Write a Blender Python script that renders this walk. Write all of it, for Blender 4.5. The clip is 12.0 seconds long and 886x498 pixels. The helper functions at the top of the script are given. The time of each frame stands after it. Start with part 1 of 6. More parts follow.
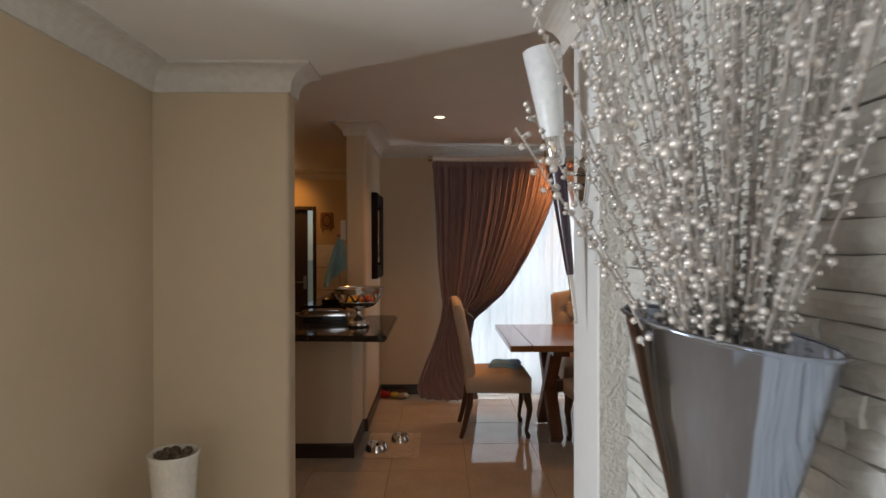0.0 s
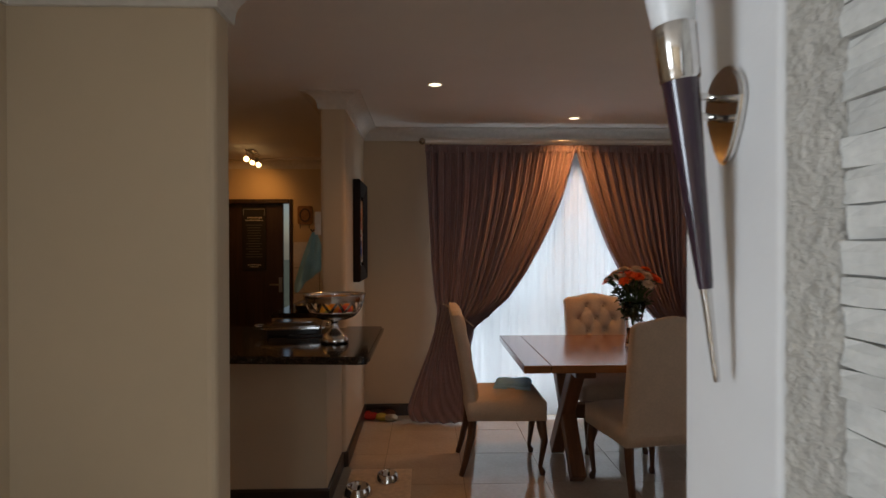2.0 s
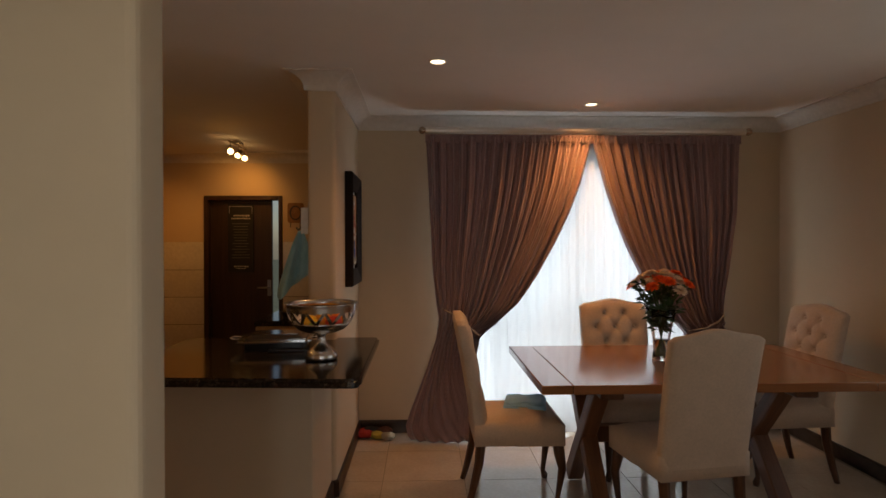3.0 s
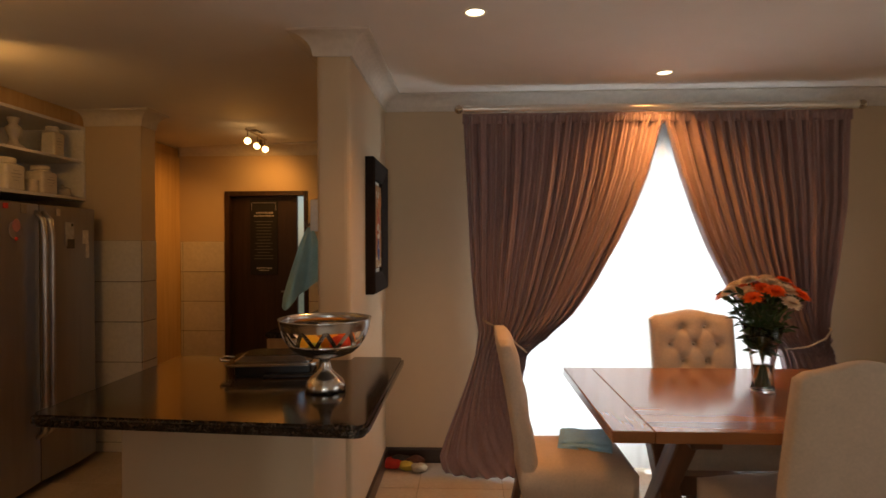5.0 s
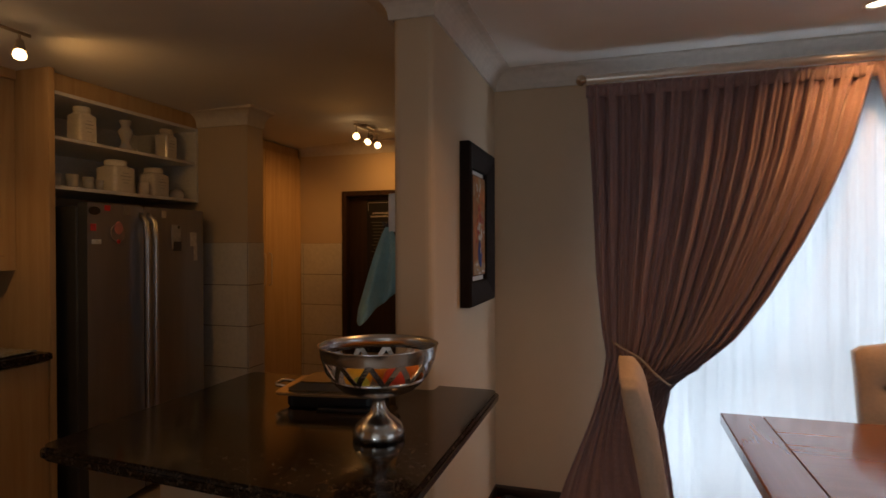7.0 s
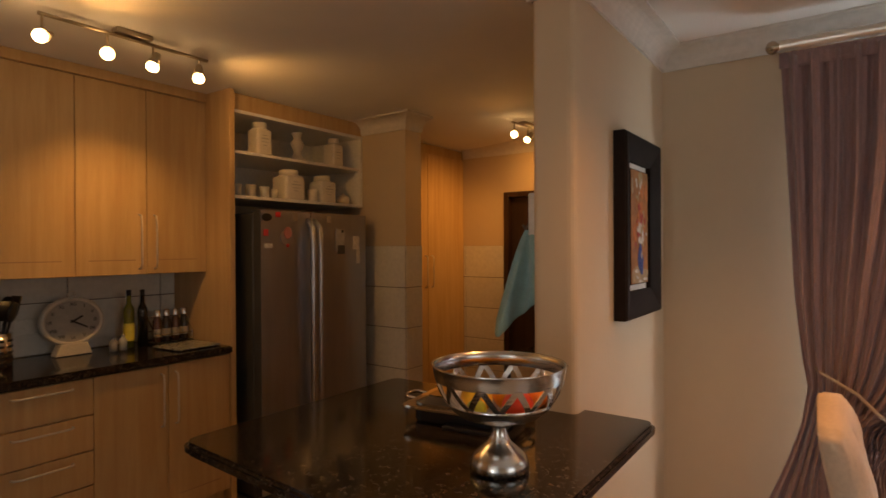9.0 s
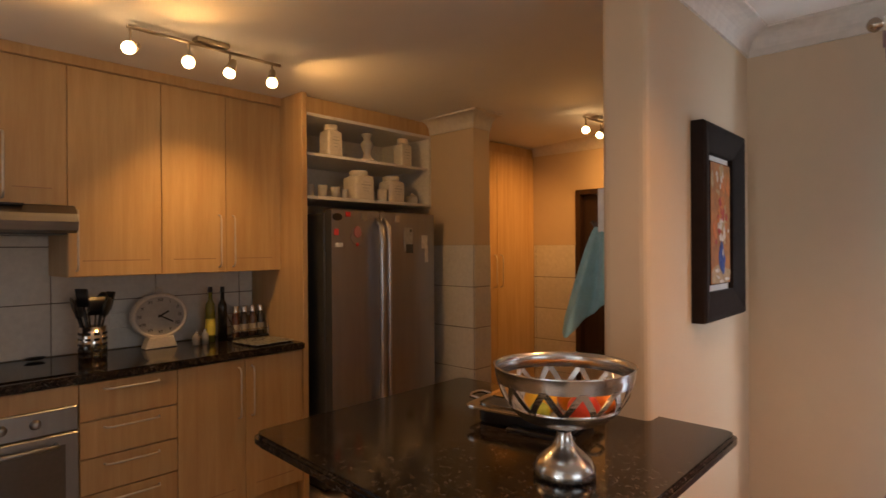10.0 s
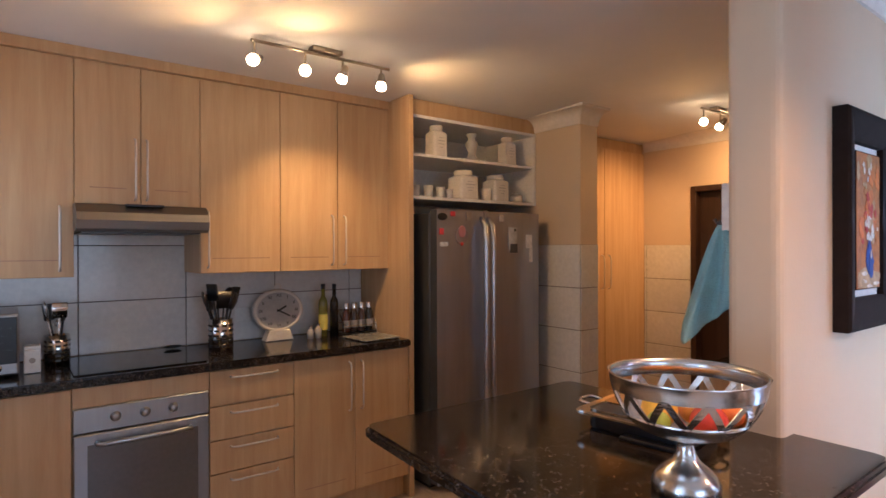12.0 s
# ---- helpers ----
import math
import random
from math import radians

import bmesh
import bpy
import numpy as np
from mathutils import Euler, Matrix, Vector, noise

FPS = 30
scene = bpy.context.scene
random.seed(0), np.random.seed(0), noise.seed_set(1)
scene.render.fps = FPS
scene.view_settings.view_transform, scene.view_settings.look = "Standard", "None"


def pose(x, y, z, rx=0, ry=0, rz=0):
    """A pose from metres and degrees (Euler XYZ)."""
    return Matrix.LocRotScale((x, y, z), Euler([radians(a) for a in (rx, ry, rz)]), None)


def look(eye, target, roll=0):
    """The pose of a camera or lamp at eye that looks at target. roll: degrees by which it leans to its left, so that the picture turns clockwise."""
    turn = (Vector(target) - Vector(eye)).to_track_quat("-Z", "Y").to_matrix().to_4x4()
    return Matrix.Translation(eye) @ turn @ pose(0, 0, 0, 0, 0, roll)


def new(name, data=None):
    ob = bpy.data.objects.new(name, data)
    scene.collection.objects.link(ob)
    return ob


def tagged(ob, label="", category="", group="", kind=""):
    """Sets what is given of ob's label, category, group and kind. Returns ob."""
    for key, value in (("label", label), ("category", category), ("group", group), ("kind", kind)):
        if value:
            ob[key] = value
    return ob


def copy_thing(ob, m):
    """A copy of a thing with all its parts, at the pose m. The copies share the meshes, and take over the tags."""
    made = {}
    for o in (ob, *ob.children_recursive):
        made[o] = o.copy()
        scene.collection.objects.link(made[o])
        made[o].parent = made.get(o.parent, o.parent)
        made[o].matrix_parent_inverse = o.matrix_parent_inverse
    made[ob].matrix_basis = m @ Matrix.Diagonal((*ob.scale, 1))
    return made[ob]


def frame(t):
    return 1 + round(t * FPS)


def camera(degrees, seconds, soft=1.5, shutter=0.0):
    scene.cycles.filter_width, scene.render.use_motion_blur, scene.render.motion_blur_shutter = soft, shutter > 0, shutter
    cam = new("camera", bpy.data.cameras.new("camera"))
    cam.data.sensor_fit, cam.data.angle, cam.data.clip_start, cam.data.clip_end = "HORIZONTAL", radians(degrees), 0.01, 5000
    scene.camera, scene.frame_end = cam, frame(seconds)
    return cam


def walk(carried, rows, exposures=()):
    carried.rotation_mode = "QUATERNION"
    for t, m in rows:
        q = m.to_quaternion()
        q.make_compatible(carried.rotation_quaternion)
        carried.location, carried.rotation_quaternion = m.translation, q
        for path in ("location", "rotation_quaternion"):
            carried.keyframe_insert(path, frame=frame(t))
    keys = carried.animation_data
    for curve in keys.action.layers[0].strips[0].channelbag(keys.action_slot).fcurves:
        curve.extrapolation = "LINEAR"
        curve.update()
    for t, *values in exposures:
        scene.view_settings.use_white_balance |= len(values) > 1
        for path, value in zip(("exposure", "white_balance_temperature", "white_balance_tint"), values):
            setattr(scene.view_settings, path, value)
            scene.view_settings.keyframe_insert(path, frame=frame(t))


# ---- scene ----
cam = camera(75.80, 12.0, shutter=0.5)
# seconds, x, y, z, yaw, pitch, roll
ROWS = [
    (0.0, 0.308, 0.151, 1.486, -0.57, -0.34, 0.06),
    (0.5, 0.280, 0.317, 1.476, -0.95, -0.30, 0.12),
    (1.0, 0.275, 0.502, 1.471, -1.22, -0.35, 0.13),
    (1.5, 0.288, 0.742, 1.479, -1.41, -0.42, 0.08),
    (2.0, 0.270, 0.934, 1.469, -1.69, -0.44, 0.12),
    (2.5, 0.251, 1.163, 1.474, -1.92, -0.46, 0.11),
    (4.5, 0.265, 1.885, 1.468, -0.15, -0.49, 0.10),
    (5.0, 0.295, 2.020, 1.470, 2.52, -0.48, 0.16),
    (5.5, 0.351, 2.171, 1.481, 5.64, -0.48, 0.18),
    (6.0, 0.404, 2.311, 1.482, 9.51, -0.38, 0.21),
    (6.5, 0.429, 2.458, 1.464, 13.74, -0.33, 0.18),
    (7.0, 0.427, 2.621, 1.478, 17.29, -0.34, 0.19),
    (9.0, 0.485, 2.866, 1.493, 35.26, -0.20, 0.30),
    (9.5, 0.494, 2.884, 1.488, 39.09, -0.15, 0.34),
    (10.0, 0.487, 2.908, 1.483, 42.52, -0.11, 0.37),
    (10.5, 0.480, 2.914, 1.483, 45.46, -0.10, 0.28),
    (11.0, 0.469, 2.919, 1.482, 48.06, -0.10, 0.24),
    (11.5, 0.457, 2.915, 1.481, 50.56, -0.07, 0.23),
    (12.0, 0.459, 2.905, 1.481, 52.65, -0.08, 0.18),
]
EXPOSURES = [(0.0, -1.03, 6550, 10), (0.5, -1.20, 6400, 10), (1.5, -1.42, 6200, 10), (2.0, -1.38, 6400, 10), (2.5, -1.28, 6600, 10), (4.5, -0.45, 7400, 10), (5.5, -0.55, 7150, 10), (6.5, -1.02, 6550, 10), (7.0, -1.20, 6100, 10), (9.0, -0.15, 6900, 10), (9.5, 0.10, 6600, 10), (10.5, 0.48, 5700, 10), (12.0, 1.04, 4600, 10)]
walk(cam, [(t, pose(x, y, z, 90 + pitch, roll, yaw)) for t, x, y, z, yaw, pitch, roll in ROWS], EXPOSURES)

# ---- world and lights ----
world = bpy.data.worlds.new("world")
scene.world = world
world.use_nodes = True
wn = world.node_tree.nodes
sky = wn.new("ShaderNodeTexSky")
sky.sky_type, sky.sun_disc = "NISHITA", False
sky.sun_elevation, sky.sun_rotation = radians(70), radians(5)
world.node_tree.links.new(sky.outputs[0], wn["Background"].inputs[0])
wn["Background"].inputs[1].default_value = 0.10


def area_lamp(name, eye, target, sx, sy, watts, colour):
    data = bpy.data.lights.new(name, "AREA")
    data.shape, data.size, data.size_y, data.energy, data.color = "RECTANGLE", sx, sy, watts, colour
    ob = new(name, data)
    ob.matrix_world = look(eye, target)
    return ob


def spot_lamp(name, eye, target, watts, colour, cone=100, radius=0.02, blend=0.8):
    data = bpy.data.lights.new(name, "SPOT")
    data.energy, data.color, data.spot_size, data.spot_blend, data.shadow_soft_size = watts, colour, radians(cone), blend, radius
    ob = new(name, data)
    ob.matrix_world = look(eye, target)
    return ob


sun = bpy.data.lights.new("sun", "SUN")
sun.energy, sun.angle, sun.color = 2.0, radians(0.5), (1.0, 0.95, 0.88)
new("sun", sun).matrix_world = look((0, 0, 10), (0.3, -3.4, 0.6))

DAY = (0.80, 0.90, 1.0)
WARM = (1.0, 0.50, 0.14)
area_lamp("daylight_dining", (1.45, 6.35, 1.15), (1.45, 5.0, 1.1), 2.5, 2.1, 120, DAY)
area_lamp("daylight_living", (-4.45, -0.7, 1.16), (0, -0.5, 1.1), 1.5, 2.15, 395, DAY)
# Added lamp behind the walker: puts a bright band into the vase's reflection.
area_lamp("daylight_entrance", (0.25, -2.94, 1.12), (0.25, 0.0, 1.1), 0.40, 1.95, 24, DAY)
area_lamp("daylight_kitchen", (-2.35, 2.46, 1.58), (-2.6, 3.6, 1.3), 0.7, 0.8, 1.3, (1.0, 0.97, 0.93))
area_lamp("daylight_east", (3.26, 3.2, 1.45), (0, 3.7, 1.3), 1.7, 1.2, 8, (1.0, 0.95, 0.88))

# ---- materials ----
def nodes_of(name):
    m = bpy.data.materials.new(name)
    m.use_nodes = True
    return m, m.node_tree.nodes, m.node_tree.links, m.node_tree.nodes["Principled BSDF"]


def mat(name, colour, rough=0.5, metal=0.0, vary=0.12, scale=6.0, bump=0.0, bump_scale=60.0, stretch=(1, 1, 1), coat=0.0, rand=0.0, sheen=0.0, fine=0.06):
    """Two scales of colour variation on the object's own coordinates, with optional fine relief."""
    m, n, l, b = nodes_of(name)
    tc, mp = n.new("ShaderNodeTexCoord"), n.new("ShaderNodeMapping")
    mp.inputs["Scale"].default_value = stretch
    l.new(tc.outputs["Object"], mp.inputs[0])
    big, small = n.new("ShaderNodeTexNoise"), n.new("ShaderNodeTexNoise")
    big.inputs["Scale"].default_value, small.inputs["Scale"].default_value = scale, scale * 9
    big.inputs["Detail"].default_value, small.inputs["Detail"].default_value = 5, 3
    l.new(mp.outputs[0], big.inputs[0]), l.new(mp.outputs[0], small.inputs[0])
    ramp = n.new("ShaderNodeMapRange")
    ramp.inputs[1].default_value, ramp.inputs[2].default_value = 0.3, 0.7
    ramp.inputs[3].default_value, ramp.inputs[4].default_value = 1 - vary, 1 + vary
    l.new(big.outputs[0], ramp.inputs[0])
    ramp2 = n.new("ShaderNodeMapRange")
    ramp2.inputs[1].default_value, ramp2.inputs[2].default_value = 0.3, 0.7
    ramp2.inputs[3].default_value, ramp2.inputs[4].default_value = 1 - fine, 1 + fine
    l.new(small.outputs[0], ramp2.inputs[0])
    mul = n.new("ShaderNodeMath")
    mul.operation = "MULTIPLY"
    l.new(ramp.outputs[0], mul.inputs[0]), l.new(ramp2.outputs[0], mul.inputs[1])
    last = mul
    if rand:
        info, rr, mul2 = n.new("ShaderNodeObjectInfo"), n.new("ShaderNodeMapRange"), n.new("ShaderNodeMath")
        rr.inputs[3].default_value, rr.inputs[4].default_value = 1 - rand, 1 + rand
        mul2.operation = "MULTIPLY"
        l.new(info.outputs["Random"], rr.inputs[0]), l.new(rr.outputs[0], mul2.inputs[0]), l.new(mul.outputs[0], mul2.inputs[1])
        last = mul2
    mix = n.new("ShaderNodeVectorMath")
    mix.operation = "SCALE"
    mix.inputs[0].default_value = colour
    l.new(last.outputs[0], mix.inputs["Scale"])
    l.new(mix.outputs[0], b.inputs["Base Color"])
    rg = n.new("ShaderNodeMapRange")
    rg.inputs[3].default_value, rg.inputs[4].default_value = max(0.02, rough * 0.85), min(1, rough * 1.15)
    l.new(small.outputs[0], rg.inputs[0]), l.new(rg.outputs[0], b.inputs["Roughness"])
    b.inputs["Metallic"].default_value = metal
    b.inputs["Coat Weight"].default_value = coat
    b.inputs["Sheen Weight"].default_value = sheen
    if bump:
        nb, bp = n.new("ShaderNodeTexNoise"), n.new("ShaderNodeBump")
        nb.inputs["Scale"].default_value, nb.inputs["Detail"].default_value = bump_scale, 6
        bp.inputs["Strength"].default_value, bp.inputs["Distance"].default_value = bump, 0.01
        l.new(mp.outputs[0], nb.inputs[0]), l.new(nb.outputs[0], bp.inputs["Height"]), l.new(bp.outputs[0], b.inputs["Normal"])
    return m


def wood(name, dark, light, axis="z", rough=0.45, ring=22.0, rand=0.06, coat=0.0, relief=0.12):
    """Long grain along one axis, with fine pores."""
    m, n, l, b = nodes_of(name)
    tc, mp = n.new("ShaderNodeTexCoord"), n.new("ShaderNodeMapping")
    s = {"x": (0.06, 1, 1), "y": (1, 0.06, 1), "z": (1, 1, 0.06)}[axis]
    mp.inputs["Scale"].default_value = s
    l.new(tc.outputs["Object"], mp.inputs[0])
    info, off = n.new("ShaderNodeObjectInfo"), n.new("ShaderNodeVectorMath")
    sc = n.new("ShaderNodeMath")
    sc.operation = "MULTIPLY"
    sc.inputs[1].default_value = 7.0
    l.new(info.outputs["Random"], sc.inputs[0]), l.new(mp.outputs[0], off.inputs[0]), l.new(sc.outputs[0], off.inputs[1])
    nz, pore = n.new("ShaderNodeTexNoise"), n.new("ShaderNodeTexNoise")
    nz.inputs["Scale"].default_value, nz.inputs["Detail"].default_value, nz.inputs["Distortion"].default_value = ring, 6, 0.6
    pore.inputs["Scale"].default_value, pore.inputs["Detail"].default_value = ring * 8, 4
    l.new(off.outputs[0], nz.inputs[0]), l.new(off.outputs[0], pore.inputs[0])
    add = n.new("ShaderNodeMath")
    add.operation = "MULTIPLY_ADD"
    add.inputs[1].default_value = 0.35
    l.new(pore.outputs[0], add.inputs[0]), l.new(nz.outputs[0], add.inputs[2])
    cr = n.new("ShaderNodeValToRGB")
    cr.color_ramp.elements[0].position, cr.color_ramp.elements[1].position = 0.45, 0.95
    cr.color_ramp.elements[0].color, cr.color_ramp.elements[1].color = (*dark, 1), (*light, 1)
    l.new(add.outputs[0], cr.inputs[0])
    hv, rr = n.new("ShaderNodeHueSaturation"), n.new("ShaderNodeMapRange")
    rr.inputs[3].default_value, rr.inputs[4].default_value = 1 - rand, 1 + rand
    l.new(info.outputs["Random"], rr.inputs[0]), l.new(rr.outputs[0], hv.inputs["Value"]), l.new(cr.outputs[0], hv.inputs["Color"])
    l.new(hv.outputs[0], b.inputs["Base Color"])
    b.inputs["Roughness"].default_value = rough
    b.inputs["Coat Weight"].default_value = coat
    b.inputs["Coat Roughness"].default_value = 0.12
    if relief:
        bp = n.new("ShaderNodeBump")
        bp.inputs["Strength"].default_value, bp.inputs["Distance"].default_value = relief, 0.002
        l.new(add.outputs[0], bp.inputs["Height"]), l.new(bp.outputs[0], b.inputs["Normal"])
    return m


def glow(name, colour, strength):
    m, n, l, b = nodes_of(name)
    b.inputs["Base Color"].default_value = (*colour, 1)
    b.inputs["Emission Color"].default_value = (*colour, 1)
    b.inputs["Emission Strength"].default_value = strength
    return m


def glass(name, colour=(1, 1, 1), rough=0.0, ior=1.45):
    m, n, l, b = nodes_of(name)
    b.inputs["Base Color"].default_value = (*colour, 1)
    b.inputs["Roughness"].default_value = rough
    b.inputs["Transmission Weight"].default_value = 1.0
    b.inputs["IOR"].default_value = ior
    return m


def granite(name):
    m, n, l, b = nodes_of(name)
    tc = n.new("ShaderNodeTexCoord")
    vo, nz = n.new("ShaderNodeTexVoronoi"), n.new("ShaderNodeTexNoise")
    vo.inputs["Scale"].default_value, nz.inputs["Scale"].default_value, nz.inputs["Detail"].default_value = 210, 40, 6
    l.new(tc.outputs["Object"], vo.inputs[0]), l.new(tc.outputs["Object"], nz.inputs[0])
    sep, mul = n.new("ShaderNodeSeparateColor"), n.new("ShaderNodeMath")
    mul.operation = "MULTIPLY"
    l.new(vo.outputs["Color"], sep.inputs[0]), l.new(sep.outputs[0], mul.inputs[0]), l.new(nz.outputs[0], mul.inputs[1])
    cr = n.new("ShaderNodeValToRGB")
    e = cr.color_ramp.elements
    e[0].position, e[0].color = 0.18, (0.006, 0.005, 0.005, 1)
    e[1].position, e[1].color = 0.56, (0.095, 0.073, 0.058, 1)
    e.new(0.34).color = (0.026, 0.019, 0.015, 1)
    l.new(mul.outputs[0], cr.inputs[0]), l.new(cr.outputs[0], b.inputs["Base Color"])
    b.inputs["Roughness"].default_value = 0.10
    return m


def sheer_cloth(name):
    m, n, l, b = nodes_of(name)
    out = n["Material Output"]
    tr, df, tp = n.new("ShaderNodeBsdfTranslucent"), n.new("ShaderNodeBsdfDiffuse"), n.new("ShaderNodeBsdfTransparent")
    tr.inputs[0].default_value, df.inputs[0].default_value = (0.92, 0.94, 0.95, 1), (0.9, 0.9, 0.9, 1)
    m1, m2 = n.new("ShaderNodeMixShader"), n.new("ShaderNodeMixShader")
    m1.inputs[0].default_value, m2.inputs[0].default_value = 0.35, 0.13
    l.new(tr.outputs[0], m1.inputs[1]), l.new(df.outputs[0], m1.inputs[2])
    l.new(m1.outputs[0], m2.inputs[1]), l.new(tp.outputs[0], m2.inputs[2]), l.new(m2.outputs[0], out.inputs[0])
    return m


PAINT = mat("beige_wall_paint", (0.61, 0.485, 0.335), 0.7, vary=0.03, scale=1.6, bump=0.05, bump_scale=70, fine=0.012)
PAINT_WHITE = mat("off_white_wall_paint", (0.74, 0.73, 0.72), 0.65, vary=0.02, scale=1.6, bump=0.05, bump_scale=70, fine=0.012)
CEIL = mat("white_ceiling_paint", (0.82, 0.79, 0.75), 0.85, vary=0.03, scale=1.2, bump=0.04, bump_scale=60, fine=0.01)
CORNICE = mat("white_plaster_cornice", (0.68, 0.635, 0.575), 0.8, vary=0.02, scale=3, bump=0.0)
ROUGH = mat("rough_white_plaster", (0.62, 0.59, 0.54), 0.9, vary=0.06, scale=12, bump=0.9, bump_scale=110)
STONE = mat("pale_split_stone", (0.60, 0.585, 0.55), 0.75, vary=0.10, scale=10, bump=0.45, bump_scale=38, rand=0.08)
TILE = mat("polished_beige_floor_tile", (0.47, 0.39, 0.31), 0.06, vary=0.07, scale=5, rand=0.03)
GROUT = mat("brown_floor_grout", (0.20, 0.16, 0.12), 0.8)
WTILE = mat("white_wall_tile", (0.72, 0.70, 0.66), 0.15, vary=0.03, scale=4, rand=0.03)
WGROUT = mat("grey_wall_grout", (0.15, 0.125, 0.105), 0.85)
DARKWOOD = wood("dark_skirting_wood", (0.020, 0.011, 0.007), (0.05, 0.028, 0.017), "x", 0.35)
OAK = wood("light_oak_cabinet", (0.50, 0.315, 0.145), (0.62, 0.43, 0.215), "z", 0.42)
TABLEWOOD = wood("polished_brown_table_wood", (0.21, 0.080, 0.030), (0.33, 0.135, 0.052), "x", 0.22, ring=9, coat=0.5, relief=0.0)
LEGWOOD = wood("dark_brown_leg_wood", (0.06, 0.024, 0.011), (0.14, 0.06, 0.03), "z", 0.3)
DOORWOOD = wood("dark_door_wood", (0.025, 0.012, 0.008), (0.06, 0.03, 0.018), "z", 0.4)
GRANITE = granite("black_brown_granite")
LINEN = mat("cream_linen", (0.60, 0.475, 0.37), 0.9, vary=0.05, scale=10, bump=0.35, bump_scale=350, sheen=0.2)
CURTAIN = mat("mauve_brown_satin", (0.285, 0.190, 0.205), 0.5, vary=0.08, scale=8, bump=0.1, bump_scale=200, sheen=0.3)
SHEER = sheer_cloth("white_voile")
STEEL = mat("brushed_steel", (0.36, 0.355, 0.35), 0.34, metal=1.0, vary=0.05, scale=5, stretch=(1, 1, 0.05))
CHROME = mat("polished_chrome", (0.72, 0.70, 0.68), 0.12, metal=1.0, vary=0.04, scale=10)
NICKEL = mat("dull_nickel_handle", (0.70, 0.64, 0.56), 0.42, metal=0.6, vary=0.05)
BRASS = mat("antique_pewter", (0.45, 0.38, 0.30), 0.25, metal=1.0, vary=0.06)
FRIDGE = mat("grey_steel_fridge", (0.38, 0.385, 0.43), 0.30, metal=0.8, vary=0.04, scale=3, stretch=(1, 1, 0.08))
BLACK = mat("black_plastic", (0.012, 0.012, 0.013), 0.3)
DARKGREY = mat("dark_grey_enamel", (0.06, 0.06, 0.062), 0.4)
WHITE = mat("white_lacquer", (0.78, 0.76, 0.72), 0.35, vary=0.03)
CERAMIC = mat("cream_ceramic", (0.72, 0.66, 0.57), 0.25, vary=0.05, scale=9)
TEAL = mat("teal_terry_cloth", (0.33, 0.58, 0.63), 0.95, vary=0.08, scale=14, bump=0.8, bump_scale=240, sheen=0.3)
FRAMEBLACK = mat("black_stained_frame", (0.014, 0.008, 0.006), 0.68, vary=0.2, scale=20)
FRAMEBLACK.node_tree.nodes["Principled BSDF"].inputs["Specular IOR Level"].default_value = 0.15
GLASS = glass("clear_glass")
ORANGE = mat("orange_petals", (0.88, 0.13, 0.012), 0.6, rand=0.15)
CREAMPETAL = mat("cream_petals", (0.74, 0.58, 0.43), 0.6, rand=0.1)
LEAF = mat("dark_green_leaves", (0.035, 0.075, 0.03), 0.5, rand=0.25)
BULB = glow("lit_halogen_bulb", (1.0, 0.60, 0.24), 22)
SPOTGLOW = glow("lit_downlight_bulb", (1.0, 0.80, 0.55), 9)

# ---- mesh helpers ----
def to_object(name, bm, material, parent=None, label="", smooth=False):
    me = bpy.data.meshes.new(name)
    bm.normal_update()
    if smooth:
        for f in bm.faces:
            f.smooth = True
    bm.to_mesh(me)
    bm.free()
    for mt in material if isinstance(material, (list, tuple)) else [material]:
        me.materials.append(mt)
    ob = new(name, me)
    if parent:
        ob.parent = parent
    if label:
        ob["label"] = label
    return ob


def part(name, bm, material, parent, label="", smooth=False):
    return to_object(name, bm, material, parent, label, smooth)


def thing(name, at, label, category, group="", rz=0, kind=""):
    ob = new(name)
    ob.empty_display_size = 0.05
    ob.matrix_world = pose(*at, 0, 0, rz)
    return tagged(ob, label, category, group, kind)


def box(x0, x1, y0, y1, z0, z1, bevel=0.0, seg=1, bm=None):
    own = bmesh.new()
    bmesh.ops.create_cube(own, size=1)
    for v in own.verts:
        v.co = Vector(((x0 + x1) / 2 + v.co.x * (x1 - x0), (y0 + y1) / 2 + v.co.y * (y1 - y0), (z0 + z1) / 2 + v.co.z * (z1 - z0)))
    if bevel:
        bmesh.ops.bevel(own, geom=own.edges[:], offset=bevel, segments=seg, affect="EDGES", profile=0.5)
    if bm is None:
        return own
    return merge(bm, own)


def merge(bm, own, m=None):
    if m is not None:
        bmesh.ops.transform(own, matrix=m, verts=own.verts[:])
    me = bpy.data.meshes.new("tmp")
    own.to_mesh(me)
    own.free()
    bm.from_mesh(me)
    bpy.data.meshes.remove(me)
    return bm


def lathe(profile, seg=32, bm=None, at=(0, 0, 0), sx=1.0, sy=1.0):
    bm = bm or bmesh.new()
    rings = []
    for r, z in profile:
        if r < 1e-5:
            rings.append([bm.verts.new((at[0], at[1], at[2] + z))])
        else:
            rings.append([bm.verts.new((at[0] + sx * r * math.cos(2 * math.pi * i / seg), at[1] + sy * r * math.sin(2 * math.pi * i / seg), at[2] + z)) for i in range(seg)])
    for a, b in zip(rings, rings[1:]):
        for i in range(seg):
            j = (i + 1) % seg
            q = [a[i % len(a)], a[j % len(a)], b[j % len(b)], b[i % len(b)]]
            q = [v for k, v in enumerate(q) if v not in q[:k]]
            if len(q) > 2:
                bm.faces.new(q)
    return bm


